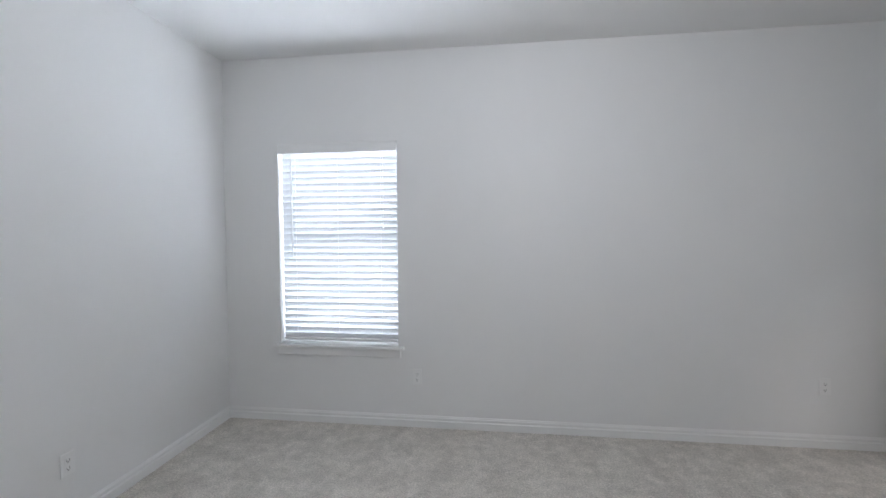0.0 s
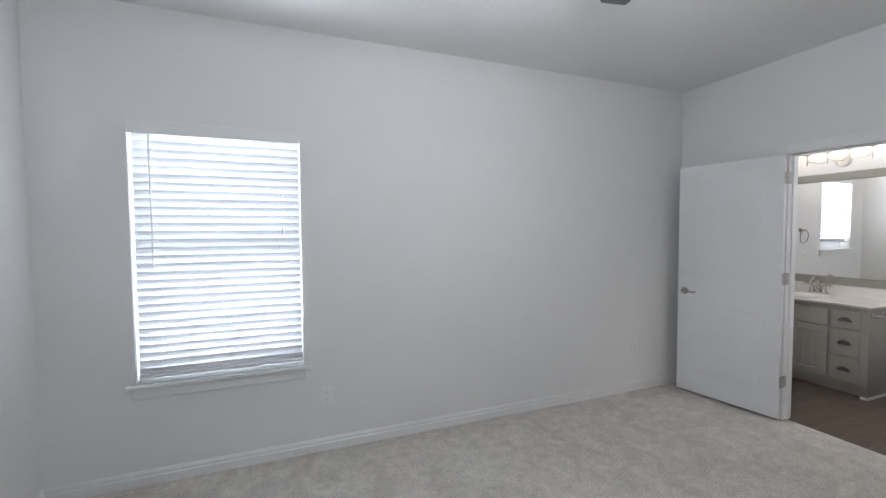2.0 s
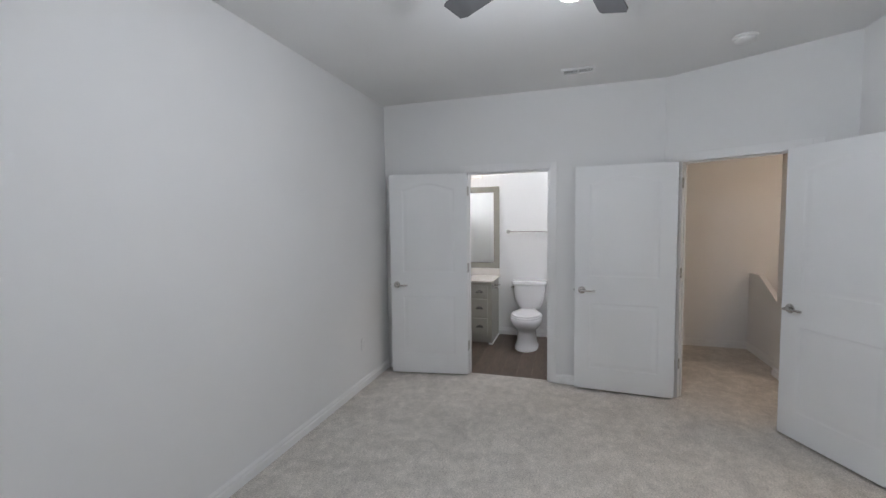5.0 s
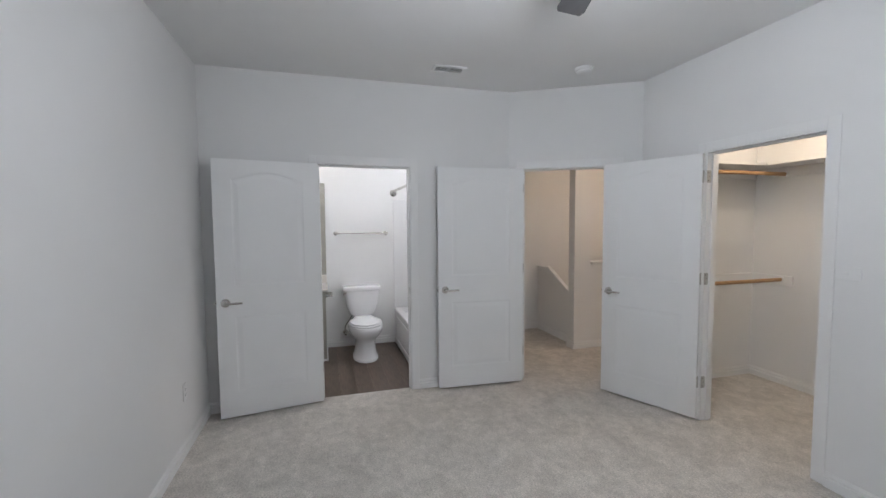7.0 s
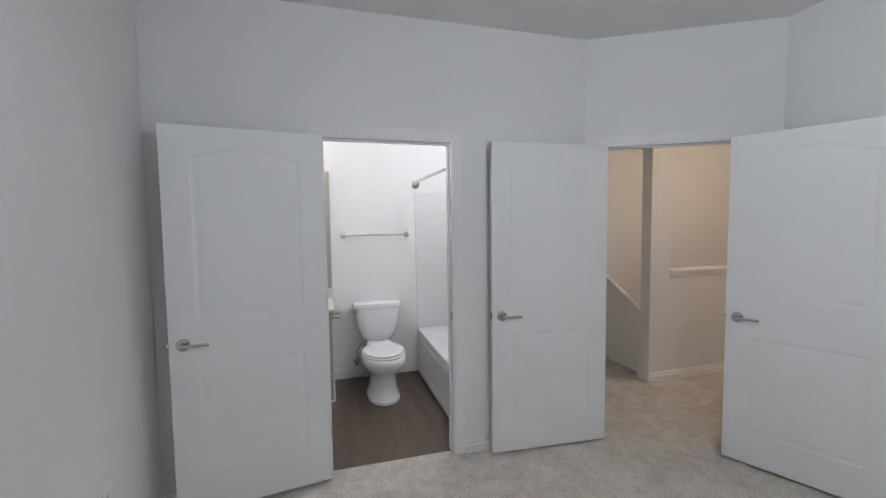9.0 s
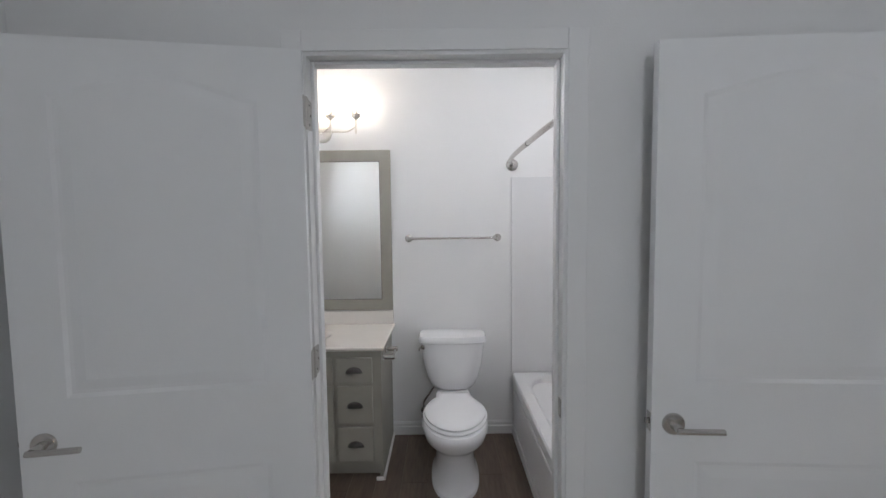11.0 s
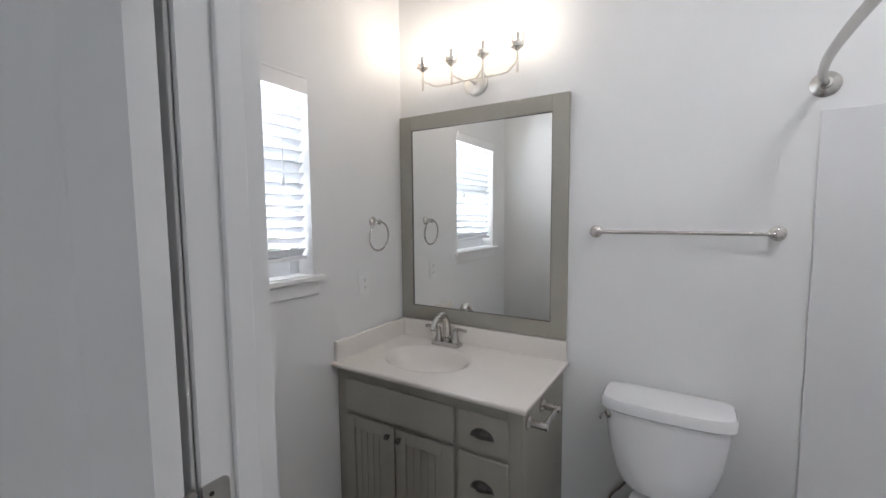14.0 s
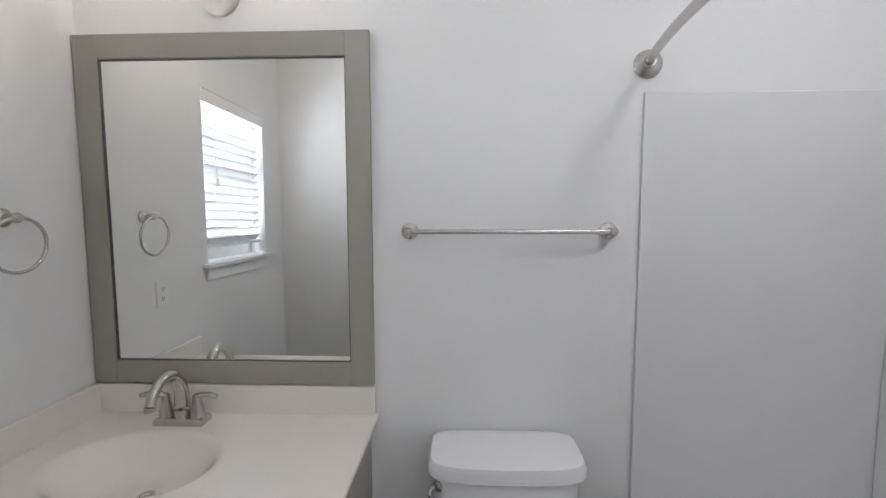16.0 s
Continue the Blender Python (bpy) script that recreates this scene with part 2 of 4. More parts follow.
def wall_with_hole(name, x0, x1, y0, y1, holes, label, along="x"):
    """An upright wall along x or y, with rectangular holes (a, b, z0, z1) through it."""
    lo, hi = (x0, x1) if along == "x" else (y0, y1)
    bm = bmesh.new()

    def piece(a, b, c, d):
        if b - a < 1e-4 or d - c < 1e-4:
            return
        if along == "x":
            box(a, b, y0, y1, c, d, bm=bm)
        else:
            box(x0, x1, a, b, c, d, bm=bm)
    at = lo
    for a, b, c, d in sorted(holes):
        piece(at, a, -0.05, Z + 0.06)
        piece(a, b, -0.05, c)
        piece(a, b, d, Z + 0.06)
        at = b
    piece(at, hi, -0.05, Z + 0.06)
    bmesh.ops.remove_doubles(bm, verts=bm.verts[:], dist=1e-5)
    return wall(name, bm, label)


WIN = (-1.04, -0.115, 0.60, 2.12)
BWIN = (3.69, 4.298, 1.235, 2.085)
BO = (1.612, 2.427, 2.05)   # bathroom door opening
CO = (1.325, 2.105, 2.05)   # closet opening
wall_with_hole("wall_north", WX - WT, EX + WT, NY, NY + WT, [WIN, BWIN], "smooth off-white painted outside wall with two windows")
wall_with_hole("wall_west", WX - WT, WX, SY - WT, NY, [], "smooth off-white painted bedroom wall", "y")
wall_with_hole("wall_bath_door", AX, AX2, 0.585, NY, [(BO[0], BO[1], -0.05, BO[2])], "off-white wall with the bathroom doorway", "y")
wall_with_hole("wall_closet", WX, 2.735, SY - 0.11, SY, [(CO[0], CO[1], -0.05, CO[2])], "off-white wall with the closet doorway")
wall_with_hole("wall_bath_east", EX, EX + WT, 0.62, NY, [], "white painted bathroom wall behind vanity and toilet", "y")
wall_with_hole("wall_bath_south", AX2, EX, 0.62, 0.74, [], "white wall between tub and hall")
# slanted wall with the hall doorway
along = (CB - CA).normalized()
blen = (CB - CA).length
inward = Vector((along.y, -along.x, 0))
if inward.x > 0:
    inward = -inward
SLANT = Matrix(((along.x, -inward.x, 0, CA.x), (along.y, -inward.y, 0, CA.y), (0, 0, 1, 0), (0, 0, 0, 1)))
HO = (0.125, 0.965, 2.05)
bm = box(0, HO[0], 0, 0.11, -0.05, Z + 0.06)
box(HO[0], HO[1], 0, 0.11, HO[2], Z + 0.06, bm=bm)
box(HO[1], blen, 0, 0.11, -0.05, Z + 0.06, bm=bm)
bm.transform(SLANT)
wall("wall_slanted", bm, "slanted off-white wall with the hall doorway")
# closet and hall shells
wall_with_hole("wall_closet_side", 2.735, 2.85, -1.83, SY, [], "closet side wall in off-white paint", "y")
wall_with_hole("wall_closet_back", 0.6, 2.735, -1.83, -1.72, [], "closet back wall in off-white paint")
wall_with_hole("wall_closet_west", 0.5, 0.6, -1.83, SY - 0.11, [], "closet end wall in off-white paint", "y")
wall_with_hole("wall_hall_east", 5.0, 5.12, -3.4, 0.62, [], "off-white stairwell wall", "y")
wall_with_hole("wall_hall_south", 2.73, 5.12, -3.5, -3.4, [], "off-white wall at the hall's end")
wall_with_hole("wall_hall_west", 2.73, 2.85, -3.4, -1.83, [], "off-white hall wall", "y")
# post, half wall and sloping stair wall of the landing
wall("wall_stair_post", box(3.95, 4.07, -0.72, -0.50, -0.05, Z + 0.06), "square full-height drywall post at the stairs")
wall("wall_stair_half", box(3.95, 4.07, -3.4, -0.72, -0.05, 1.03), "low off-white half wall beside the stairs")
bm = box(3.93, 4.09, -3.4, -0.725, 1.03, 1.055, 0.006)
box(3.94, 4.08, -3.4, -0.727, 0.985, 1.028, 0.006, bm)
tagged(part("trim_half_wall_cap", bm, TRIM), "white painted wooden cap on the half wall", "trim", kind="structure")
bm = bmesh.new()
prof = [(4.07, -0.05), (5.0, -0.05), (5.0, 0.91), (4.74, 0.91), (4.07, 0.56)]
loft([[(x, -0.60, z) for x, z in prof], [(x, -0.63, z) for x, z in prof]], bm)
wall("wall_stair_slope", bm, "low wall with a sloping top along the stairs")
cap = [(4.07, 0.562), (4.74, 0.912), (4.735, 0.932), (4.07, 0.585)]
tagged(part("trim_stair_slope_cap", loft([[(x, y, z) for x, z in cap] for y in (-0.59, -0.64)]), TRIM), "white painted sloping cap on the stair wall", "trim", kind="structure")
# ceiling and floors
tagged(part("ceiling", box(WX - WT, 5.12, -3.5, NY + WT, Z, Z + 0.1), CEIL), "flat white lightly textured ceiling", "ceiling", kind="structure")
bm = box(WX - WT, AX + 0.05, SY - 0.11, NY, -0.1, 0.0)
box(0.5, 2.79, -1.83, SY - 0.11, -0.1, 0.0, bm=bm)
box(2.79, AX + 0.05, -3.5, SY - 0.11, -0.1, 0.0, bm=bm)
box(AX + 0.05, 5.12, -3.5, 0.62, -0.1, 0.0, bm=bm)
tagged(part("floor", bm, CARPET), "grey-beige cut-pile carpet with brushed tread marks", "carpet", kind="structure")
bath_floor = tagged(part("floor_bath", box(AX + 0.05, EX, 0.74, NY, -0.1, -0.014), JOINT), "dark brown wood-look vinyl plank bathroom floor", "floor", kind="structure")


def baseboard(p, q, side):
    """Two-step base moulding from p to q; side is the room's side normal."""
    p, q, s = Vector((*p, 0)), Vector((*q, 0)), Vector((*side, 0)).normalized()
    prof = [(0, -0.02), (0.014, -0.02), (0.016, 0.05), (0.009, 0.056), (0.009, 0.072), (0.004, 0.080), (0.004, 0.084), (0, 0.087)]
    bm = loft([[e + s * d + Vector((0, 0, h)) for d, h in prof] for e in (p, q)])
    return tagged(part("baseboard", bm, TRIM), "white painted stepped baseboard", "baseboard", kind="structure")


CW = 0.057
baseboard((WX, NY), (AX, NY), (0, -1))
baseboard((WX, SY), (WX, NY), (1, 0))
baseboard((AX, BO[1] + CW), (AX, NY), (-1, 0))
baseboard((AX, CA.y + 0.02), (AX, BO[0] - CW), (-1, 0))
baseboard((WX, SY), (CO[0] - CW, SY), (0, 1))
baseboard((CO[1] + CW, SY), (2.72, SY), (0, 1))
baseboard((EX, 1.51), (EX, 2.37), (-1, 0))
baseboard((AX2, NY), (4.43, NY), (0, -1))
baseboard((AX2, BO[1] + CW), (AX2, NY), (1, 0))
baseboard((2.735, -1.72), (2.735, SY - 0.11), (-1, 0))
baseboard((0.6, -1.72), (2.735, -1.72), (0, 1))
baseboard((5.0, -0.60), (5.0, 0.62), (-1, 0))
baseboard((4.07, -0.60), (5.0, -0.60), (0, 1))
baseboard((3.95, -3.4), (3.95, -0.50), (-1, 0))
baseboard((3.936, -0.50), (4.084, -0.50), (0, 1))
baseboard((AX2 + 0.05, 0.62), (5.0, 0.62), (0, -1))


def hinge_plate(x0, x1, y0, y1, z0, z1, r=0.009):
    """A thin plate in the y-z plane with two rounded corners on its y1 side."""
    pts = [(y0, z0)]
    for cz, a0 in ((z0 + r, -90), (z1 - r, 0)):
        pts += [(y1 - r + r * math.cos(radians(a0 + 22.5 * k)), cz + r * math.sin(radians(a0 + 22.5 * k))) for k in range(5)]
    pts.append((y0, z1))
    return loft([[(x, y, z) for y, z in pts] for x in (x0, x1)])


def door_frame(name, m, width, height, depth, label):
    """Jamb, stop and casing: m maps x along the opening, y into the wall."""
    bm = box(0, 0.016, 0.001, depth - 0.001, 0, height, bm=None)
    box(width - 0.016, width, 0.001, depth - 0.001, 0, height, bm=bm)
    box(0.016, width - 0.016, 0.001, depth - 0.001, height - 0.016, height, bm=bm)
    frame_ob = tagged(part(name, bm, TRIM, m=m), label, "door frame", kind="structure")
    st = box(0.016, 0.027, 0.045, 0.08, 0, height - 0.016, 0.002)
    box(width - 0.027, width - 0.016, 0.045, 0.08, 0, height - 0.016, 0.002, st)
    box(0.027, width - 0.027, 0.045, 0.08, height - 0.027, height - 0.016, 0.002, st)
    part("door_stop", st, TRIM, frame_ob, m=m)
    for y0, y1 in ((-0.006, 0), (depth, depth + 0.006)):
        for a, b, c, d in ((-CW, 0.006, 0, height + CW), (width - 0.006, width + CW, 0, height + CW), (0.006, width - 0.006, height - 0.006, height + CW)):
            cs = box(a, b, y0, y1, c, d, 0.0025)
            part("casing", cs, TRIM, frame_ob, m=m)
    for z in (0.30, 1.095, 1.86):
        leaf = part("hinge_leaf", hinge_plate(0.0155, 0.0185, 0.0, 0.037, z - 0.045, z + 0.045), HINGE, frame_ob, "satin nickel hinge leaf", m=m)
        for dz, dy in ((-0.03, 0.012), (0, 0.024), (0.03, 0.012)):
            part("screw", lathe([(0.0035, 0), (0.003, 0.001)], (0.0185, dy, z + dz), (1, 0, 0), 10), DARK, leaf, m=m)
    return frame_ob


M_BATH = Matrix(((0, 1, 0, AX), (-1, 0, 0, BO[1]), (0, 0, 1, 0), (0, 0, 0, 1)))
M_CLOSET = Matrix(((-1, 0, 0, CO[1]), (0, -1, 0, SY), (0, 0, 1, 0), (0, 0, 0, 1)))
M_HALL = SLANT @ Matrix.Translation((HO[0], 0, 0))
f1 = door_frame("door_frame_1", M_BATH, BO[1] - BO[0], BO[2], AX2 - AX, "white painted bathroom door frame with casing")
f2 = door_frame("door_frame_2", M_HALL, HO[1] - HO[0], HO[2], 0.11, "white painted hall door frame with casing")
f3 = door_frame("door_frame_3", M_CLOSET, CO[1] - CO[0], CO[2], 0.11, "white painted closet door frame with casing")
part("strike_plate", box(BO[1] - BO[0] - 0.018, BO[1] - BO[0] - 0.014, 0.012, 0.04, 0.89, 0.95, 0.001), NICKEL, f1, "nickel strike plate", m=M_BATH)


def panel_face(bm, w, z0, z1, y, sign):
    """One moulded face of a two-panel door with an arched upper panel."""
    st = 0.125
    a, b = st, w - st
    lo0, lo1, up0, up1, rise = 0.21, 0.81, 1.05, 1.88, 0.06
    N = 12

    def outline(kind, inset):
        x0, x1 = a + inset, b - inset
        if kind == "low":
            pts = [(x0, lo0 + inset), (x1, lo0 + inset), (x1, lo1 - inset)]
            pts += [(x1 + (x0 - x1) * k / N, lo1 - inset) for k in range(1, N)]
            return pts + [(x0, lo1 - inset)]
        pts = [(x0, up0 + inset), (x1, up0 + inset)]
        pts += [(x1 + (x0 - x1) * k / N, up1 - inset + rise * math.sin(math.pi * k / N) ** 1.3) for k in range(N + 1)]
        return pts

    def poly(pts, dep=0.0):
        return bm.faces.new([bm.verts.new((x, y + sign * dep, z)) for x, z in pts])
    poly([(0, z0), (a, z0), (a, z1), (0, z1)])
    poly([(b, z0), (w, z0), (w, z1), (b, z1)])
    poly([(a, z0), (b, z0), (b, lo0), (a, lo0)])
    poly([(a, lo1), (b, lo1), (b, up0), (a, up0)])
    top = outline("up", 0)[2:]
    for (xa, za), (xb, zb) in zip(top, top[1:]):
        poly([(xa, za), (xb, zb), (xb, z1), (xa, z1)])
    for kind in ("low", "up"):
        loops = []
        for inset, dep in ((0, 0), (0.012, 0.0027), (0.022, 0.0027), (0.05, 0.0006)):
            loops.append([bm.verts.new((x, y + sign * dep, z)) for x, z in outline(kind, inset)])
        for p, q in zip(loops, loops[1:]):
            for k in range(len(p)):
                bm.faces.new((p[k], p[(k + 1) % len(p)], q[(k + 1) % len(q)], q[k]))
        bm.faces.new(loops[-1])


def door(name, m, width, label, flip=1):
    """A leaf along +x from its hinge; thickness 0..0.035 in y; lever handles on both faces."""
    z0, z1, T = 0.018, 2.03, 0.035
    ob = tagged(new(name), label, "door", "two-panel interior doors", "structure")
    ob.matrix_world = m
    BASE[ob.name] = m.copy()
    bm = bmesh.new()
    panel_face(bm, width, z0, z1, 0, 1)
    panel_face(bm, width, z0, z1, T, -1)
    for pts in (((0, 0, z0), (0, T, z0), (0, T, z1), (0, 0, z1)), ((width, 0, z0), (width, T, z0), (width, T, z1), (width, 0, z1)), ((0, 0, z0), (width, 0, z0), (width, T, z0), (0, T, z0)), ((0, 0, z1), (width, 0, z1), (width, T, z1), (0, T, z1))):
        bm.faces.new([bm.verts.new(p) for p in pts])
    bmesh.ops.remove_doubles(bm, verts=bm.verts[:], dist=1e-5)
    part("leaf", bm, DOOR, ob, "white moulded two-panel leaf, arched upper panel", m=m)
    hx, hz = width - 0.062, 0.925
    for y, s in ((0, -1), (T, 1)):
        hb = lathe([(0.032, 0), (0.033, 0.004), (0.030, 0.009), (0.014, 0.011), (0.012, 0.03), (0.011, 0.046)], (hx, y, hz), (0, s, 0), 28)
        h = part("door_handle", hb, NICKEL, ob, "satin nickel lever handle", m=m, smooth=True)
        lv = tube(smooth_path([(hx + 0.010, y + s * 0.049, hz), (hx - 0.02, y + s * 0.050, hz), (hx - 0.07, y + s * 0.050, hz), (hx - 0.118, y + s * 0.050, hz)]), 0.0085, 12)
        part("lever", lv, NICKEL, h, m=m, smooth=True)
    part("latch_plate", box(width - 0.001, width + 0.0015, 0.006, 0.029, hz - 0.028, hz + 0.028), NICKEL, ob, m=m)
    part("latch_bolt", box(width + 0.0015, width + 0.012, 0.011, 0.024, hz - 0.008, hz + 0.008, 0.002), NICKEL, ob, m=m)
    ky = T + 0.006 if flip > 0 else -0.006
    for z in (0.30, 1.095, 1.86):
        kb = tube([(-0.004, ky, z - 0.045), (-0.004, ky, z + 0.045)], 0.0065, 12)
        tube([(-0.004, ky, z - 0.048), (-0.004, ky, z + 0.048)], 0.0045, 10, kb)
        hg = part("hinge", kb, HINGE, ob, "satin nickel butt hinge", m=m, smooth=True)
        lf = hinge_plate(-0.003, -0.0005, 0.0, T - 0.001, z - 0.045, z + 0.045)
        part("hinge_leaf", lf, HINGE, hg, m=m)
    return ob


def door_pose(hinge, free, mirror=False):
    d = (Vector((*free, 0)) - Vector((*hinge, 0))).normalized()
    n = Vector((-d.y, d.x, 0))
    return Matrix(((d.x, n.x, 0, hinge[0]), (d.y, n.y, 0, hinge[1]), (0, 0, 1, 0), (0, 0, 0, 1)))


door("door_1", door_pose((3.310, 2.412), (3.187, 3.183)), 0.78, "white two-panel bathroom door, wide open", -1)
door("door_2", door_pose((3.218, 0.575), (3.270, 1.389)), 0.815, "white two-panel hall door, folded open", -1)
door("door_3", door_pose((2.108, -0.358), (2.804, -0.038)), 0.768, "white two-panel closet door, open into bedroom", -1)


# ---- windows ----
def slat_mesh(length, width, tilt):
    bm = bmesh.new()
    c, s = math.cos(tilt), math.sin(tilt)
    rows = []
    for k in range(5):
        u = (k / 4 - 0.5) * width
        crown = 0.0025 * (1 - (2 * k / 4 - 1) ** 2)
        rows.append((u * c - crown * s, u * s + crown * c))
    loops = []
    for x in (-length / 2, length / 2):
        loops.append([(x, y, z + 0.0018) for y, z in rows] + [(x, y, z - 0.0018) for y, z in rows[::-1]])
    loft(loops, bm)
    bmesh.ops.recalc_face_normals(bm, faces=bm.faces)
    me = bpy.data.meshes.new("slat")
    bm.to_mesh(me)
    bm.free()
    me.materials.append(SLAT)
    return me


def window(name, hole, label, blind_label, bottom, pitch, tilt, wand_side, pull):
    x0, x1, z0, z1 = hole
    xm = (x0 + x1) / 2
    w = tagged(new(name), label, "window", kind="structure")
    w.location = (xm, NY, z0)
    BASE[w.name] = Matrix.Translation((xm, NY, z0))
    y0, y1 = NY + 0.095, NY + 0.15
    fr = box(x0, x0 + 0.045, y0, y1, z0, z1, 0.003)
    box(x1 - 0.045, x1, y0, y1, z0, z1, 0.003, fr)
    box(x0 + 0.045, x1 - 0.045, y0, y1, z1 - 0.045, z1, 0.003, fr)
    box(x0 + 0.045, x1 - 0.045, y0, y1, z0, z0 + 0.085, 0.003, fr)
    part("window_frame", fr, VINYL, w, "white vinyl single-hung window frame")
    zm = z0 + 0.51 * (z1 - z0)
    part("meeting_rail", box(x0 + 0.045, x1 - 0.045, y0 - 0.006, y1 - 0.01, zm - 0.026, zm + 0.026, 0.004), VINYL, w)
    for a, b in ((z0 + 0.085, zm - 0.026), (zm + 0.026, z1 - 0.045)):
        p = part("pane", box(x0 + 0.045, x1 - 0.045, y0 + 0.025, y0 + 0.029, a, b), GLASS, w, "clear glass pane")
        p.visible_shadow = False
    si = box(x0 - 0.045, x1 + 0.045, NY - 0.035, NY, z0 - 0.024, z0 - 0.001, 0.005)
    box(x0, x1, NY, y0, z0 - 0.024, z0 + 0.001, 0, si)
    part("window_sill", si, TRIM, w, "white painted wooden sill")
    ap = box(x0 - 0.02, x1 + 0.02, NY - 0.014, NY, z0 - 0.085, z0 - 0.025, 0.004)
    part("apron", ap, TRIM, w, "white painted apron board")
    # blind
    yb = NY + 0.045
    bl = thing("window_blind", (xm, yb, bottom), blind_label, "blind")
    part("headrail", box(x0 + 0.006, x1 - 0.006, yb - 0.022, yb + 0.03, z1 - 0.05, z1 - 0.003, 0.003), PLASTIC, bl)
    va = box(x0 + 0.003, x1 - 0.003, NY - 0.006, NY + 0.006, z1 - 0.075, z1 - 0.002, 0.003)
    box(x0 + 0.003, x1 - 0.003, NY - 0.009, NY, z1 - 0.014, z1 - 0.004, 0.002, va)
    part("valance", va, PLASTIC, bl, "white moulded valance")
    me = slat_mesh(x1 - x0 - 0.02, 0.05, tilt)
    z = bottom + 0.03
    k = 0
    while z < z1 - 0.075:
        s = new("slat", me)
        s.parent = bl
        s.location = (random.uniform(-0.001, 0.001), random.uniform(-0.001, 0.001), z - bottom)
        s.rotation_euler = (random.uniform(-0.007, 0.007), random.uniform(-0.0012, 0.0012), 0)
        z += pitch
        k += 1
    part("bottom_rail", box(x0 + 0.014, x1 - 0.014, yb - 0.025, yb + 0.025, bottom, bottom + 0.016, 0.004), PLASTIC, bl)
    span = x1 - x0
    for u in ((0.14, 0.5, 0.86) if span > 0.8 else (0.2, 0.8)):
        for dy in (-0.026, 0.026):
            part("ladder_cord", tube([(x0 + u * span, yb + dy, bottom + 0.01), (x0 + u * span, yb + dy, z1 - 0.05)], 0.0009, 6), PLASTIC, bl)
    if wand_side:
        xw = x0 + 0.11 * span
        part("tilt_wand", tube([(xw, yb - 0.04, z1 - 0.07), (xw + 0.006, yb - 0.042, z1 - 0.85)], 0.0045, 8), PLASTIC, bl, "slim clear tilt wand")
    px, pz = pull
    cord = part("pull_cord", tube([(px, yb - 0.036, z1 - 0.07), (px, yb - 0.037, pz + 0.03)], 0.0012, 6), PLASTIC, bl)
    part("cord_tassel", lathe([(0.003, 0.034), (0.006, 0.028), (0.008, 0.01), (0.0075, 0), (0.003, -0.001)], (px, yb - 0.037, pz), n=12), PLASTIC, cord, smooth=True)
    return w


window("window_1", WIN, "white vinyl single-hung bedroom window with sill", "white two-inch blind, lowered and closed", 0.625, 0.0478, radians(-69), True, (-0.225, 1.475))
window("window_2", BWIN, "small white vinyl bathroom window with sill", "white bathroom blind, slats half open", 1.305, 0.0465, radians(-50), False, (4.17, 1.62))


# ---- bedroom things ----
def ceiling_fan():
    cx, cy, zb = 0.82, 1.44, 2.50
    f = thing("ceiling_fan", (cx, cy, Z), "five-blade ceiling fan, dark grey blades, lit lamp", "ceiling fan")
    part("canopy", lathe([(0.068, 0), (0.066, -0.02), (0.05, -0.045), (0.02, -0.06)], (cx, cy, Z), n=28), NICKEL, f, smooth=True)
    part("downrod", tube([(cx, cy, Z - 0.05), (cx, cy, zb + 0.06)], 0.012), NICKEL, f, smooth=True)
    part("motor", lathe([(0.03, 0.085), (0.09, 0.06), (0.115, 0.03), (0.115, -0.03), (0.09, -0.055), (0.07, -0.08), (0.06, -0.10)], (cx, cy, zb), n=36), NICKEL, f, "brushed nickel motor housing", smooth=True)
    part("lamp_shade", lathe([(0.085, -0.09), (0.098, -0.11), (0.092, -0.145), (0.07, -0.172), (0.04, -0.198), (0.004, -0.204)], (cx, cy, zb), n=36), GLOW, f, "lit frosted glass bowl", smooth=True).visible_shadow = False
    for k in range(5):
        a = radians(54.5 - 72 * k)
        m = Matrix.Translation((cx, cy, zb)) @ Matrix.Rotation(a, 4, "Z")
        pts = [(0.17, -0.05), (0.60, -0.064), (0.635, -0.05), (0.625, 0.055), (0.60, 0.064), (0.17, 0.05)]
        bm = loft([[(x, y, h) for x, y in pts] for h in (-0.003, 0.003)])
        b = part("blade", bm, FANBLADE, f, "dark grey fan blade", m=m @ Matrix.Rotation(radians(11), 4, "X"))
        ib = box(0.09, 0.24, -0.018, 0.018, 0.004, 0.010, 0.002)
        part("blade_iron", ib, NICKEL, b, m=m @ Matrix.Rotation(radians(11), 4, "X"))
    return f


ceiling_fan()


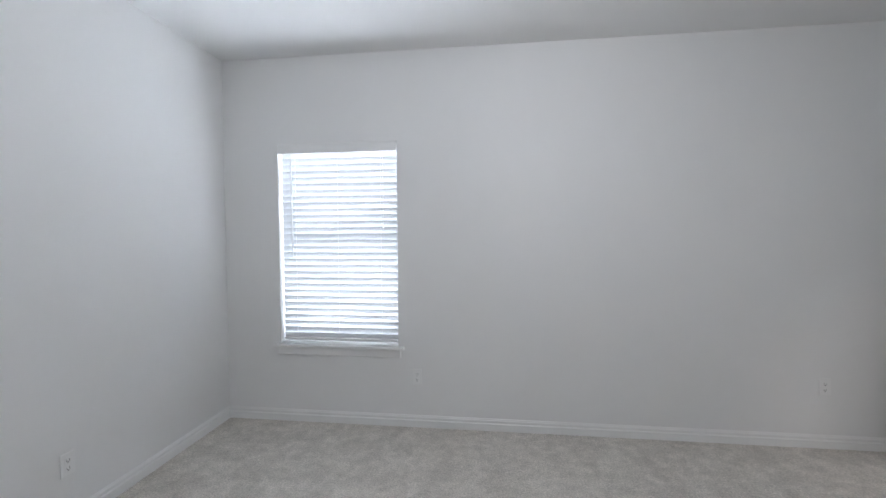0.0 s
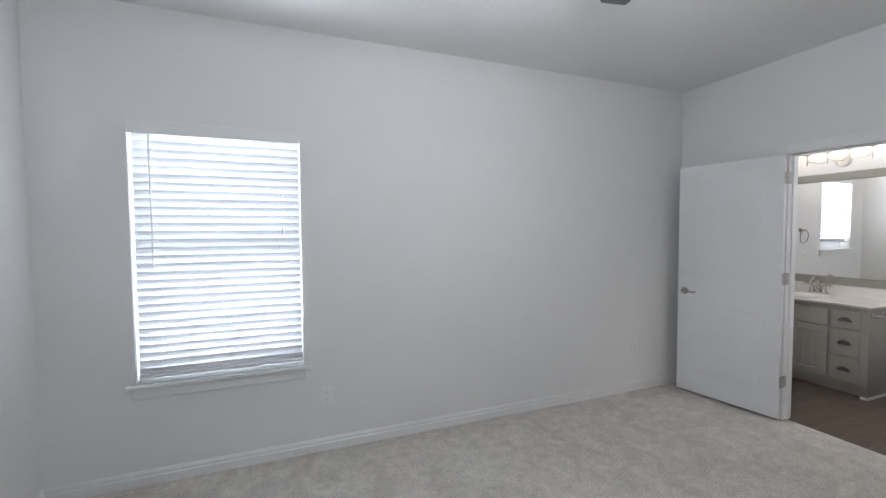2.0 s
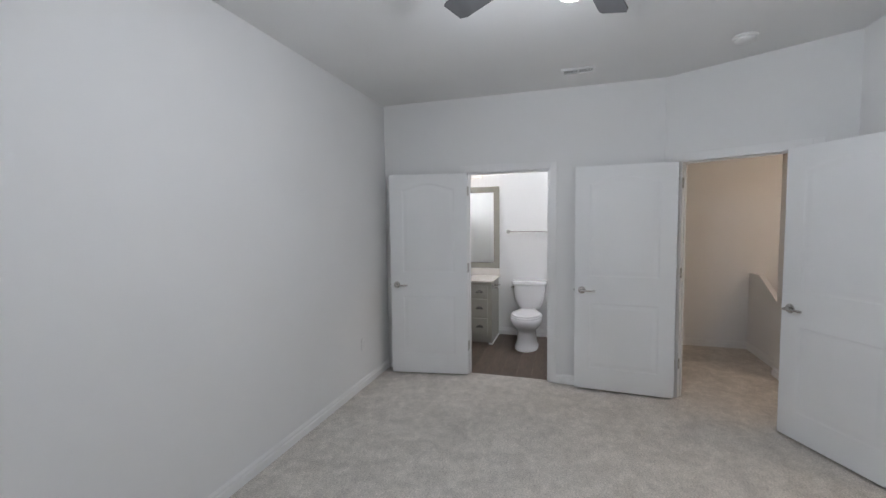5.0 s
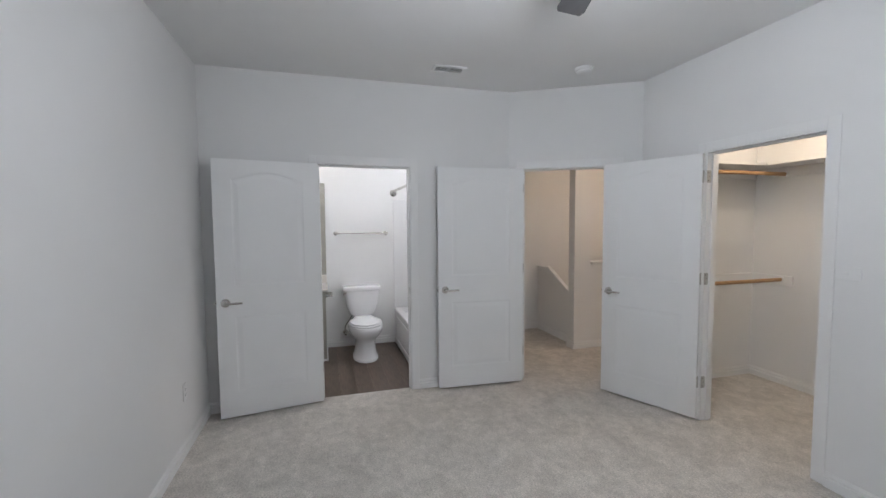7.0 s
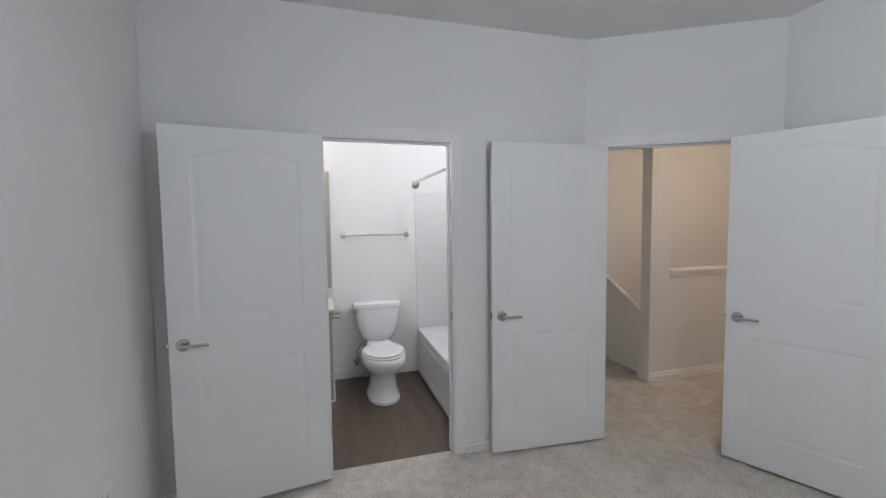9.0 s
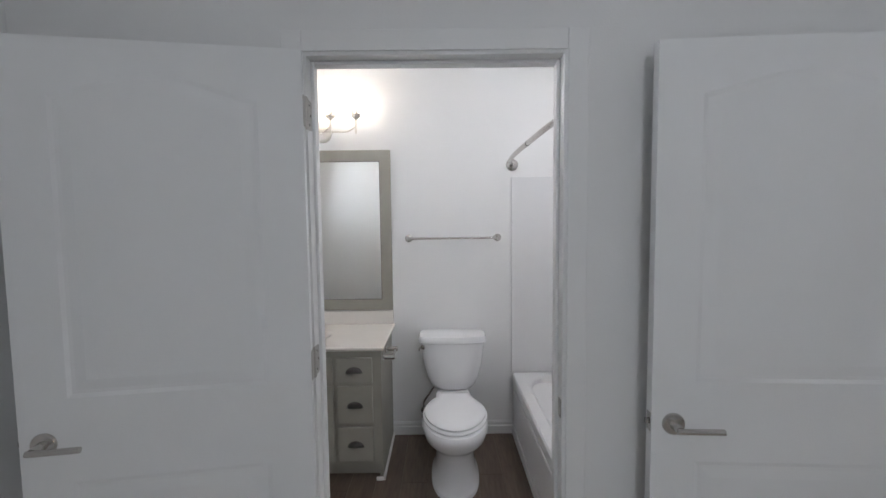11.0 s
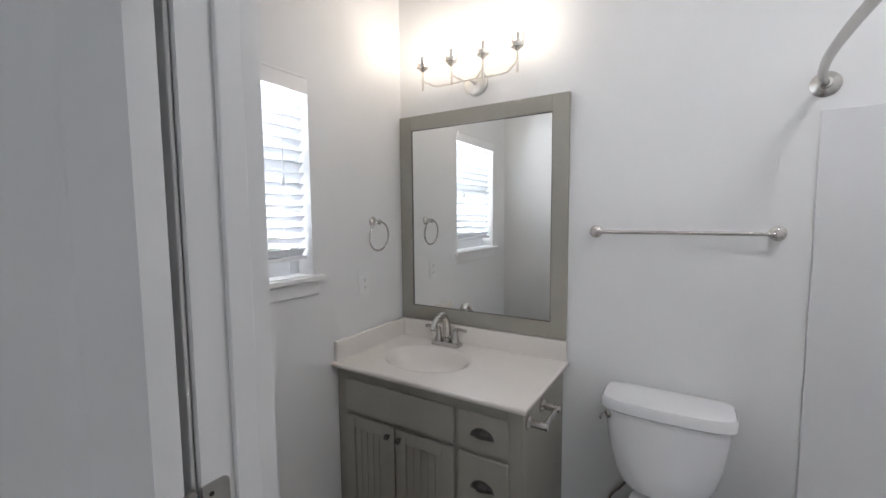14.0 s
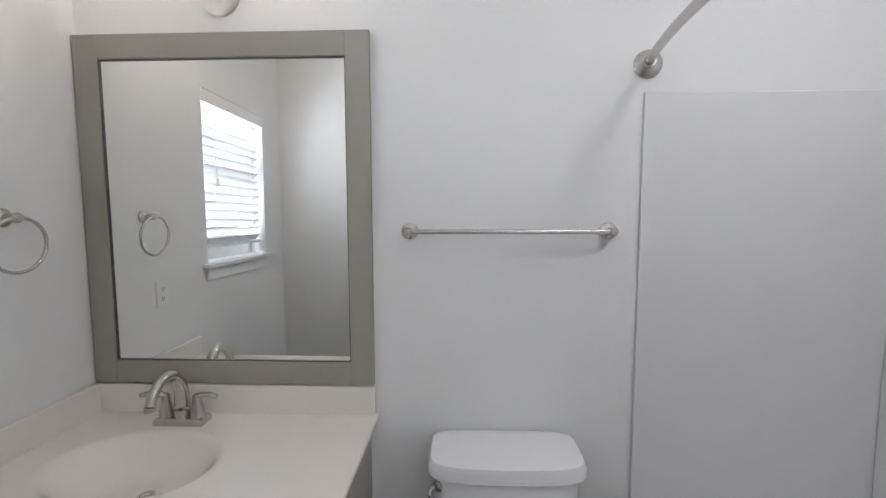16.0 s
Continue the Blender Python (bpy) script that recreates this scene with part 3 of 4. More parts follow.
def ceiling_vent():
    x0, x1, y0, y1 = 2.835, 2.965, 1.25, 1.515
    v = thing("ceiling_vent", (2.9, 1.38, Z), "white stamped metal ceiling air register", "vent")
    # dark plate above the slats, coloured as the shade inside the duct
    part("backing", box(x0 + 0.02, x1 - 0.02, y0 + 0.02, y1 - 0.02, Z - 0.004, Z - 0.001), VENT_SHADE, v)
    fr = box(x0, x0 + 0.022, y0, y1, Z - 0.014, Z, 0.003)
    box(x1 - 0.022, x1, y0, y1, Z - 0.014, Z, 0.003, fr)
    for ya in (y0, y1 - 0.022, (y0 + y1) / 2 - 0.008):
        yb = ya + (0.016 if ya not in (y0, y1 - 0.022) else 0.022)
        box(x0 + 0.022, x1 - 0.022, ya, yb, Z - 0.014, Z, 0.002, fr)
    part("frame", fr, TRIM, v)
    for ya, yb in ((y0 + 0.022, (y0 + y1) / 2 - 0.008), ((y0 + y1) / 2 + 0.008, y1 - 0.022)):
        for k in range(6):
            xa = x0 + 0.03 + k * 0.0135
            sl = loft([[(xa, y, Z - 0.013), (xa + 0.001, y, Z - 0.013), (xa + 0.003, y, Z - 0.0095), (xa + 0.002, y, Z - 0.0095)] for y in (ya, yb)])
            part("slat", sl, TRIM, v)


ceiling_vent()


def smoke_detector():
    d = thing("smoke_detector", (2.62, 0.33, Z), "round white plastic smoke detector on the ceiling", "smoke detector")
    part("base_ring", lathe([(0.072, 0), (0.072, -0.01), (0.066, -0.014)], (2.62, 0.33, Z), n=32), PLASTIC, d, smooth=True)
    part("cover", lathe([(0.062, -0.012), (0.062, -0.026), (0.052, -0.036), (0.03, -0.04), (0.01, -0.041)], (2.62, 0.33, Z), n=32), PLASTIC, d, smooth=True)


smoke_detector()


def outlet(place, normal, label, switch=False):
    """A duplex outlet or toggle switch; built facing -y, then turned."""
    o = thing("light_switch" if switch else "wall_outlet", place, label, "switch" if switch else "outlet")
    m = Matrix.Translation(place) @ Vector((0, -1, 0)).rotation_difference(Vector(normal)).to_matrix().to_4x4()
    part("cover_plate", box(-0.035, 0.035, -0.006, 0, -0.057, 0.057, 0.003), PLASTIC, o, m=m)
    if switch:
        part("toggle", box(-0.005, 0.005, -0.016, -0.006, -0.004, 0.014, 0.002), PLASTIC, o, m=m)
    else:
        for dz in (-0.02, 0.02):
            s = part("socket", box(-0.016, 0.016, -0.0075, -0.006, dz - 0.014, dz + 0.014, 0.0006), PLASTIC, o, m=m)
            sl = box(-0.008, -0.006, -0.0083, -0.0075, dz - 0.004, dz + 0.006)
            box(0.006, 0.008, -0.0083, -0.0075, dz - 0.004, dz + 0.006, bm=sl)
            box(-0.0025, 0.0025, -0.0083, -0.0075, dz - 0.011, dz - 0.007, bm=sl)
            part("slots", sl, DARK, s, m=m)
    return o


outlet((0.025, NY, 0.375), (0, -1, 0), "white duplex outlet on the window wall")
outlet((2.76, NY, 0.41), (0, -1, 0), "white duplex outlet behind the bathroom door")
outlet((WX, 2.06, 0.32), (1, 0, 0), "white duplex outlet low on the wall")
outlet((1.205, SY, 1.236), (0, 1, 0), "white toggle light switch beside the closet", True)
outlet((4.622, NY, 1.15), (0, -1, 0), "white duplex outlet above the vanity")


# ---- closet ----
def closet():
    sh = thing("closet_shelf", (2.6, -1.1, 2.02), "white painted L-shaped closet shelf on cleats", "shelf")
    part("board", box(2.42, 2.735, -1.72, -0.48, 2.02, 2.04, 0.002), TRIM, sh)
    part("board", box(0.62, 2.418, -1.72, -1.42, 2.02, 2.04, 0.002), TRIM, sh)
    part("cleat", box(2.715, 2.735, -1.70, -0.48, 1.935, 2.019, 0.002), TRIM, sh)
    part("cleat", box(0.62, 2.713, -1.72, -1.70, 1.935, 2.019, 0.002), TRIM, sh)
    lo = thing("lower_shelf", (2.6, -1.1, 1.02), "white painted lower closet cleat shelf", "shelf")
    part("cleat", box(2.715, 2.735, -1.70, -0.48, 0.93, 1.02, 0.002), TRIM, lo)
    part("cleat", box(2.36, 2.713, -1.72, -1.70, 0.93, 1.02, 0.002), TRIM, lo)
    for z, name in ((1.955, "upper"), (0.985, "lower")):
        r = thing("closet_rod", (2.45, -1.1, z), "round pine wood hanging rod in the closet", "closet rod", "closet rods")
        part("rod", tube([(2.45, -1.70, z), (2.45, -0.48, z)], 0.017, 14), ROD_WOOD, r, smooth=True)
        for y, d in ((-1.699, 1), (-0.471, -1)):
            part("socket", lathe([(0.028, 0), (0.028, 0.012), (0.02, 0.016)], (2.45, y, z), (0, d, 0), 18), PLASTIC, r, smooth=True)
    tw = thing("shelf_tower", (1.6, -1.57, 0.33), "white painted open shelf tower in the closet", "shelf")
    part("side_panel", box(1.895, 1.915, -1.718, -1.42, 0.33, 2.018, 0.002), TRIM, tw)
    part("side_panel", box(1.32, 1.34, -1.718, -1.42, 0.33, 2.018, 0.002), TRIM, tw)
    for z in (0.35, 0.76, 1.17, 1.59):
        part("shelf_board", box(1.34, 1.895, -1.718, -1.42, z, z + 0.02, 0.002), TRIM, tw)


closet()


def dome_lamp(place, label):
    d = thing("ceiling_lamp", place, label, "lamp")
    x, y, z = place
    part("base_plate", lathe([(0.15, 0), (0.15, -0.015), (0.14, -0.02)], place, n=32), NICKEL, d, smooth=True)
    part("shade", lathe([(0.135, -0.018), (0.13, -0.05), (0.09, -0.085), (0.03, -0.1), (0.003, -0.101)], place, n=32), GLOW, d, "lit frosted glass dome", smooth=True).visible_shadow = False


dome_lamp((1.75, -1.0, Z), "frosted dome lamp on the closet ceiling")
dome_lamp((3.2, -1.75, Z), "frosted dome lamp on the hall ceiling")


# ---- bathroom ----
VX, VY0, VY1, VH = 4.425, 2.372, NY - 0.002, 0.785


def shaped_front(y0, y1, z0, z1, x, t=0.018):
    """A cabinet front with eased edges standing proud of the face frame."""
    return box(x - t, x, y0, y1, z0, z1, 0.005)


def vanity():
    v = thing("vanity_cabinet", ((VX + EX) / 2, (VY0 + VY1) / 2, -0.008), "greige painted vanity with two doors, three drawers", "vanity cabinet")
    bm = box(VX, EX - 0.001, VY0, VY0 + 0.018, -0.008, VH)
    box(VX, EX - 0.001, VY1 - 0.018, VY1, -0.008, VH, bm=bm)
    box(VX + 0.07, EX - 0.02, VY0 + 0.018, VY1 - 0.018, 0.09, 0.11, bm=bm)
    box(EX - 0.02, EX - 0.001, VY0 + 0.018, VY1 - 0.018, 0.0, VH, bm=bm)
    box(VX + 0.065, VX + 0.08, VY0 + 0.018, VY1 - 0.018, -0.008, 0.10, bm=bm)
    part("body", bm, GREIGE, v)
    ff = box(VX - 0.002, VX + 0.016, VY0 - 0.001, VY0 + 0.06, 0.09, VH, 0.001)
    box(VX - 0.002, VX + 0.016, VY1 - 0.07, VY1, 0.09, VH, 0.001, ff)
    box(VX - 0.002, VX + 0.016, VY0 + 0.06, VY1 - 0.07, VH - 0.05, VH, 0.001, ff)
    box(VX - 0.002, VX + 0.016, VY0 + 0.06, VY1 - 0.07, 0.09, 0.13, 0.001, ff)
    box(VX - 0.0015, VX + 0.016, 2.625, 2.66, 0.13, VH - 0.05, 0.001, ff)
    box(VX - 0.001, VX + 0.016, 2.66, VY1 - 0.07, 0.555, 0.60, 0.001, ff)
    box(VX - 0.0012, VX + 0.016, VY0 + 0.06, 2.625, 0.56, 0.605, 0.001, ff)
    box(VX - 0.0012, VX + 0.016, VY0 + 0.06, 2.625, 0.31, 0.36, 0.001, ff)
    part("face_frame", ff, GREIGE, v)
    # near-black sheet added as the cabinet's inner shade, showing between the fronts
    part("backer", box(VX + 0.017, VX + 0.02, VY0 + 0.02, VY1 - 0.02, 0.11, VH), DARK, v)
    fx = VX - 0.003
    part("false_front", shaped_front(2.652, 3.235, 0.592, 0.742, fx), GREIGE, v)
    for z0, z1 in ((0.592, 0.742), (0.345, 0.572), (0.115, 0.325)):
        d = part("drawer", shaped_front(2.422, 2.632, z0, z1, fx), GREIGE, v)
        cy, cz = (2.422 + 2.632) / 2, (z0 + z1) / 2 - 0.005
        # cup pull: a half dome open below
        bm = bmesh.new()
        rings = []
        for k in range(7):
            e = math.pi / 2 * k / 6
            ring = []
            for j in range(13):
                a = math.pi * j / 12
                ring.append(bm.verts.new((fx - 0.018 - 0.026 * math.sin(e) * (0.35 + 0.65 * math.sin(a)), cy + 0.044 * math.cos(a) * math.cos(e * 0.75), cz - 0.01 + 0.034 * math.sin(a) * math.cos(e * 0.85))))
            rings.append(ring)
        for a, b in zip(rings, rings[1:]):
            for j in range(12):
                bm.faces.new((a[j], a[j + 1], b[j + 1], b[j]))
        bmesh.ops.solidify(bm, geom=bm.faces[:], thickness=0.002)
        pull = part("cup_pull", bm, BRONZE, d, "dark bronze cup pull", smooth=True)
        fl = tube([(fx - 0.019, cy + 0.047 * math.cos(math.pi * j / 14), cz - 0.012 + 0.037 * math.sin(math.pi * j / 14)) for j in range(15)], 0.003, 8)
        part("pull_rim", fl, BRONZE, d, smooth=True)
    for y0, y1, ky in ((2.950, 3.235, 2.978), (2.652, 2.944, 2.918)):
        z0, z1 = 0.115, 0.572
        s = 0.055
        bm = box(fx - 0.018, fx, y0, y0 + s, z0, z1, 0.003)
        box(fx - 0.018, fx, y1 - s, y1, z0, z1, 0.003, bm)
        box(fx - 0.0175, fx, y0 + s, y1 - s, z0, z0 + s, 0.003, bm)
        box(fx - 0.0175, fx, y0 + s, y1 - s, z1 - s, z1, 0.003, bm)
        d = part("cabinet_door", bm, GREIGE, v)
        n = 5
        wd = (y1 - y0 - 2 * s) / n
        for k in range(n):
            part("bead_board", box(fx - 0.010, fx - 0.002, y0 + s + k * wd + 0.0006, y0 + s + (k + 1) * wd - 0.0006, z0 + s - 0.002, z1 - s + 0.002, 0.0016), GREIGE, d)
        part("knob", lathe([(0.006, 0), (0.005, 0.008), (0.0125, 0.014), (0.0135, 0.02), (0.009, 0.026), (0.002, 0.0275)], (fx - 0.018, ky, 0.535), (-1, 0, 0), 20), BRONZE, d, "dark bronze round knob", smooth=True)
    bm = box(VX - 0.014, EX - 0.002, VY0 - 0.014, VY0 - 0.001, -0.008, 0.014, 0.004)
    box(VX - 0.014, VX - 0.0025, VY0 - 0.001, VY0 + 0.04, -0.008, 0.014, 0.004, bm)
    part("base_shoe", bm, TRIM, v, "white shoe moulding")
    return v


vanity()


def countertop():
    """Cast top with an integral oval bowl."""
    x0, x1, y0, y1, zt = 4.395, EX - 0.001, 2.354, NY - 0.001, 0.812
    c = thing("vanity_countertop", ((x0 + x1) / 2, (y0 + y1) / 2, VH), "glossy off-white cultured marble top, integral oval sink", "countertop")
    bm = bmesh.new()
    nx, ny = 60, 96
    bx, by, ra, rb, dep = 4.655, 2.945, 0.168, 0.228, 0.105
    grid = []
    for i in range(nx + 1):
        row = []
        for j in range(ny + 1):
            x, y = x0 + (x1 - x0) * i / nx, y0 + (y1 - y0) * j / ny
            q = ((x - bx) / ra) ** 2 + ((y - by) / rb) ** 2
            z = zt
            if q < 1:
                u = min(1.0, (1 - q) / 0.85)
                z -= dep * u * u * (3 - 2 * u)
            row.append(bm.verts.new((x, y, z)))
        grid.append(row)
    for i in range(nx):
        for j in range(ny):
            bm.faces.new((grid[i][j], grid[i + 1][j], grid[i + 1][j + 1], grid[i][j + 1]))
    part("top", bm, MARBLE, c, smooth=True)
    ed = tube([(x0, y1, zt - 0.0115), (x0, y0, zt - 0.0115), (x1, y0, zt - 0.0115)], 0.0105, 12)
    box(x0, x0 + 0.03, y0, y1, VH, zt - 0.004, 0.002, ed)
    box(x0 + 0.03, x1, y0, y0 + 0.03, VH, zt - 0.004, 0.002, ed)
    part("edge", ed, MARBLE, c, smooth=True)
    part("backsplash", box(EX - 0.022, EX - 0.001, y0, y1 - 0.02, zt - 0.002, zt + 0.095, 0.004), MARBLE, c)
    part("side_splash", box(x0 + 0.01, EX - 0.001, NY - 0.021, NY - 0.001, zt - 0.002, zt + 0.095, 0.004), MARBLE, c)
    part("drain", lathe([(0.022, 0), (0.022, 0.003), (0.016, 0.004), (0.015, 0.001), (0.004, 0.002)], (bx + 0.01, by - 0.02, zt - dep - 0.001 + 0.004), n=24), NICKEL, c, "nickel drain", smooth=True)


countertop()


def faucet():
    x, y, z = 4.87, 2.957, 0.812
    f = thing("faucet", (x, y, z), "brushed nickel two-handle arched sink faucet", "faucet")
    part("base_plate", loft([[(x + px * s, y + py * s, z + h) for px, py in ((-0.028, -0.078), (0.028, -0.078), (0.028, 0.078), (-0.028, 0.078))] for s, h in ((1, 0), (1, 0.012), (0.97, 0.018), (0.88, 0.022))]), NICKEL, f, smooth=True)
    sp = smooth_path([(x, y, z + 0.012), (x + 0.003, y, z + 0.075), (x - 0.006, y, z + 0.128), (x - 0.04, y, z + 0.168), (x - 0.085, y, z + 0.166), (x - 0.118, y, z + 0.138), (x - 0.13, y, z + 0.112)], 6)
    k = len(sp)
    part("spout", tube(sp, [0.0245 - 0.0105 * min(1, j / (k * 0.6)) for j in range(k)], 18), NICKEL, f, smooth=True)
    part("aerator", lathe([(0.0145, 0), (0.0145, 0.012), (0.011, 0.014)], (x - 0.132, y, z + 0.1), n=16), NICKEL, f, smooth=True)
    for s in (-1, 1):
        hy = y + s * 0.05
        hd = part("handle", lathe([(0.025, 0.012), (0.021, 0.035), (0.0145, 0.065), (0.012, 0.08), (0.012, 0.088), (0.006, 0.094)], (x, hy, z), n=20), NICKEL, f, smooth=True)
        lv = tube(smooth_path([(x, hy, z + 0.084), (x - 0.004, hy + s * 0.022, z + 0.094), (x - 0.01, hy + s * 0.05, z + 0.096), (x - 0.014, hy + s * 0.072, z + 0.092)]), [0.009] * 7 + [0.0075] * 12, 10)
        part("lever", lv, NICKEL, hd, smooth=True)


faucet()


def mirror():
    y0, y1, z0, z1, fw = 2.356, 3.294, 0.912, 2.032, 0.075
    m = thing("framed_mirror", (EX, (y0 + y1) / 2, z0), "rectangular mirror in flat greige painted wood frame", "mirror")
    xf = EX - 0.02
    for a, b, c, d in ((y0, y0 + fw, z0, z1), (y1 - fw, y1, z0, z1), (y0 + fw, y1 - fw, z0, z0 + fw), (y0 + fw, y1 - fw, z1 - fw, z1)):
        part("frame_rail", box(xf, EX - 0.001, a, b, c, d, 0.002), GREIGE, m)
    # dark strips paint the shade in the gap between frame and glass
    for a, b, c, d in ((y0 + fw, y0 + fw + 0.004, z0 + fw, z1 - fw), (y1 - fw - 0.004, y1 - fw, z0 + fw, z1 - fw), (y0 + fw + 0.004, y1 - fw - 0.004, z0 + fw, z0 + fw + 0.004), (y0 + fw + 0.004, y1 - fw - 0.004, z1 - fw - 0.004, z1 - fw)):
        part("shadow_lip", box(EX - 0.014, EX - 0.0101, a, b, c, d), BRONZE, m, "thin dark strip drawn as the shadow gap round the glass")
    part("mirror_glass", box(EX - 0.010, EX - 0.005, y0 + fw - 0.001, y1 - fw + 0.001, z0 + fw - 0.001, z1 - fw + 0.001), MIRROR, m, "silvered mirror glass")


mirror()


def sconce():
    yc, zc = 2.823, 2.147
    s = thing("vanity_light", (EX, yc, zc), "brushed nickel four-light vanity fixture, lit", "wall lamp")
    part("backplate", lathe([(0.062, 0), (0.062, 0.010), (0.056, 0.016), (0.03, 0.02), (0.012, 0.022), (0.012, 0.032), (0.004, 0.034)], (EX, yc, zc), (-1, 0, 0), 36), SATIN, s, smooth=True)
    xb = 4.85
    part("arm_stub", tube([(EX - 0.01, yc, zc), (xb + 0.03, yc, zc)], 0.007), SATIN, s, smooth=True)
    ys = (3.077, 2.908, 2.739, 2.569)
    bar = smooth_path([(xb - 0.0, ys[0], zc + 0.028), (xb + 0.012, ys[0] - 0.03, zc + 0.012), (xb + 0.028, ys[0] - 0.075, zc - 0.002), (xb + 0.03, yc + 0.05, zc), (xb + 0.03, yc - 0.05, zc), (xb + 0.028, ys[3] + 0.075, zc - 0.002), (xb + 0.012, ys[3] + 0.03, zc + 0.012), (xb, ys[3], zc + 0.028)], 6)
    part("arm", tube(bar, 0.0048, 10), SATIN, s, smooth=True)
    for y in ys:
        if y in ys[1:3]:
            part("branch", tube([(xb + 0.03, y - (0.05 if y > yc else -0.05) * 1, zc), (xb, y, zc + 0.03)], 0.0045, 10), SATIN, s, smooth=True)
        st = part("stem", lathe([(0.004, -0.02), (0.0055, -0.018), (0.0055, 0.03), (0.0075, 0.034), (0.0075, 0.04), (0.0055, 0.043), (0.0055, 0.07), (0.012, 0.078), (0.022, 0.086), (0.024, 0.094), (0.018, 0.097)], (xb, y, zc - 0.0), n=18), SATIN, s, smooth=True)
        part("socket_cup", lathe([(0.016, 0.086), (0.028, 0.089), (0.0315, 0.098), (0.031, 0.108), (0.0245, 0.109), (0.022, 0.095), (0.012, 0.094)], (xb, y, zc), n=20), SATIN, st, smooth=True)
        for k in range(6):
            ang = 2 * math.pi * (k + 0.5) / 6
            spin = Matrix.Translation((xb, y, zc)) @ Matrix.Rotation(ang, 4, "Z")
            part("socket_finger", box(0.0255, 0.0285, -0.0095, 0.0095, 0.092, 0.144, 0.001), SATIN, st, m=spin)
        b = part("bulb", lathe([(0.012, 0.09), (0.013, 0.115), (0.02, 0.135), (0.026, 0.155), (0.024, 0.172), (0.012, 0.184), (0.002, 0.187)], (xb, y, zc), n=18), BULB, s, "lit warm bulb", smooth=True)
        b.visible_shadow = False


sconce()


def towel_bar():
    y0, y1, z = 1.612, 2.236, 1.416
    t = thing("towel_bar", (EX, (y0 + y1) / 2, z), "brushed nickel towel bar above the toilet", "towel bar")
    part("bar", tube([(EX - 0.05, y0 - 0.008, z), (EX - 0.05, y1 + 0.008, z)], 0.008, 14), NICKEL, t, smooth=True)
    for y in (y0, y1):
        part("bracket", lathe([(0.027, 0), (0.027, 0.006), (0.022, 0.012), (0.013, 0.016), (0.0125, 0.05), (0.014, 0.056), (0.010, 0.063)], (EX, y, z), (-1, 0, 0), 24), NICKEL, t, smooth=True)


towel_bar()


def towel_ring():
    x, z = 4.697, 1.462
    t = thing("towel_ring", (x, NY, z), "brushed nickel towel ring beside the mirror", "towel ring")
    part("bracket", lathe([(0.026, 0), (0.026, 0.006), (0.02, 0.012), (0.012, 0.016), (0.012, 0.04), (0.015, 0.046), (0.01, 0.056)], (x, NY, z), (0, -1, 0), 24), NICKEL, t, smooth=True)
    r = 0.074
    part("ring", tube([(x + r * math.sin(2 * math.pi * k / 40), NY - 0.044 - 0.006 * math.cos(2 * math.pi * k / 40), z - r + r * math.cos(2 * math.pi * k / 40)) for k in range(40)], 0.0048, 10, closed=True), NICKEL, t, smooth=True)


towel_ring()


def paper_holder():
    xa, xb, z, y = 4.47, 4.63, 0.725, VY0 - 0.001
    p = thing("paper_holder", ((xa + xb) / 2, y, z), "empty brushed nickel toilet paper holder on vanity side", "paper holder")
    for x in (xa, xb):
        part("post", lathe([(0.026, 0), (0.026, 0.006), (0.02, 0.011), (0.014, 0.015), (0.0145, 0.06), (0.0155, 0.068), (0.013, 0.076)], (x, y, z), (0, -1, 0), 20), NICKEL, p, smooth=True)
    part("roller", tube([(xa, y - 0.062, z), (xb, y - 0.062, z)], 0.009, 14), NICKEL, p, smooth=True)


paper_holder()


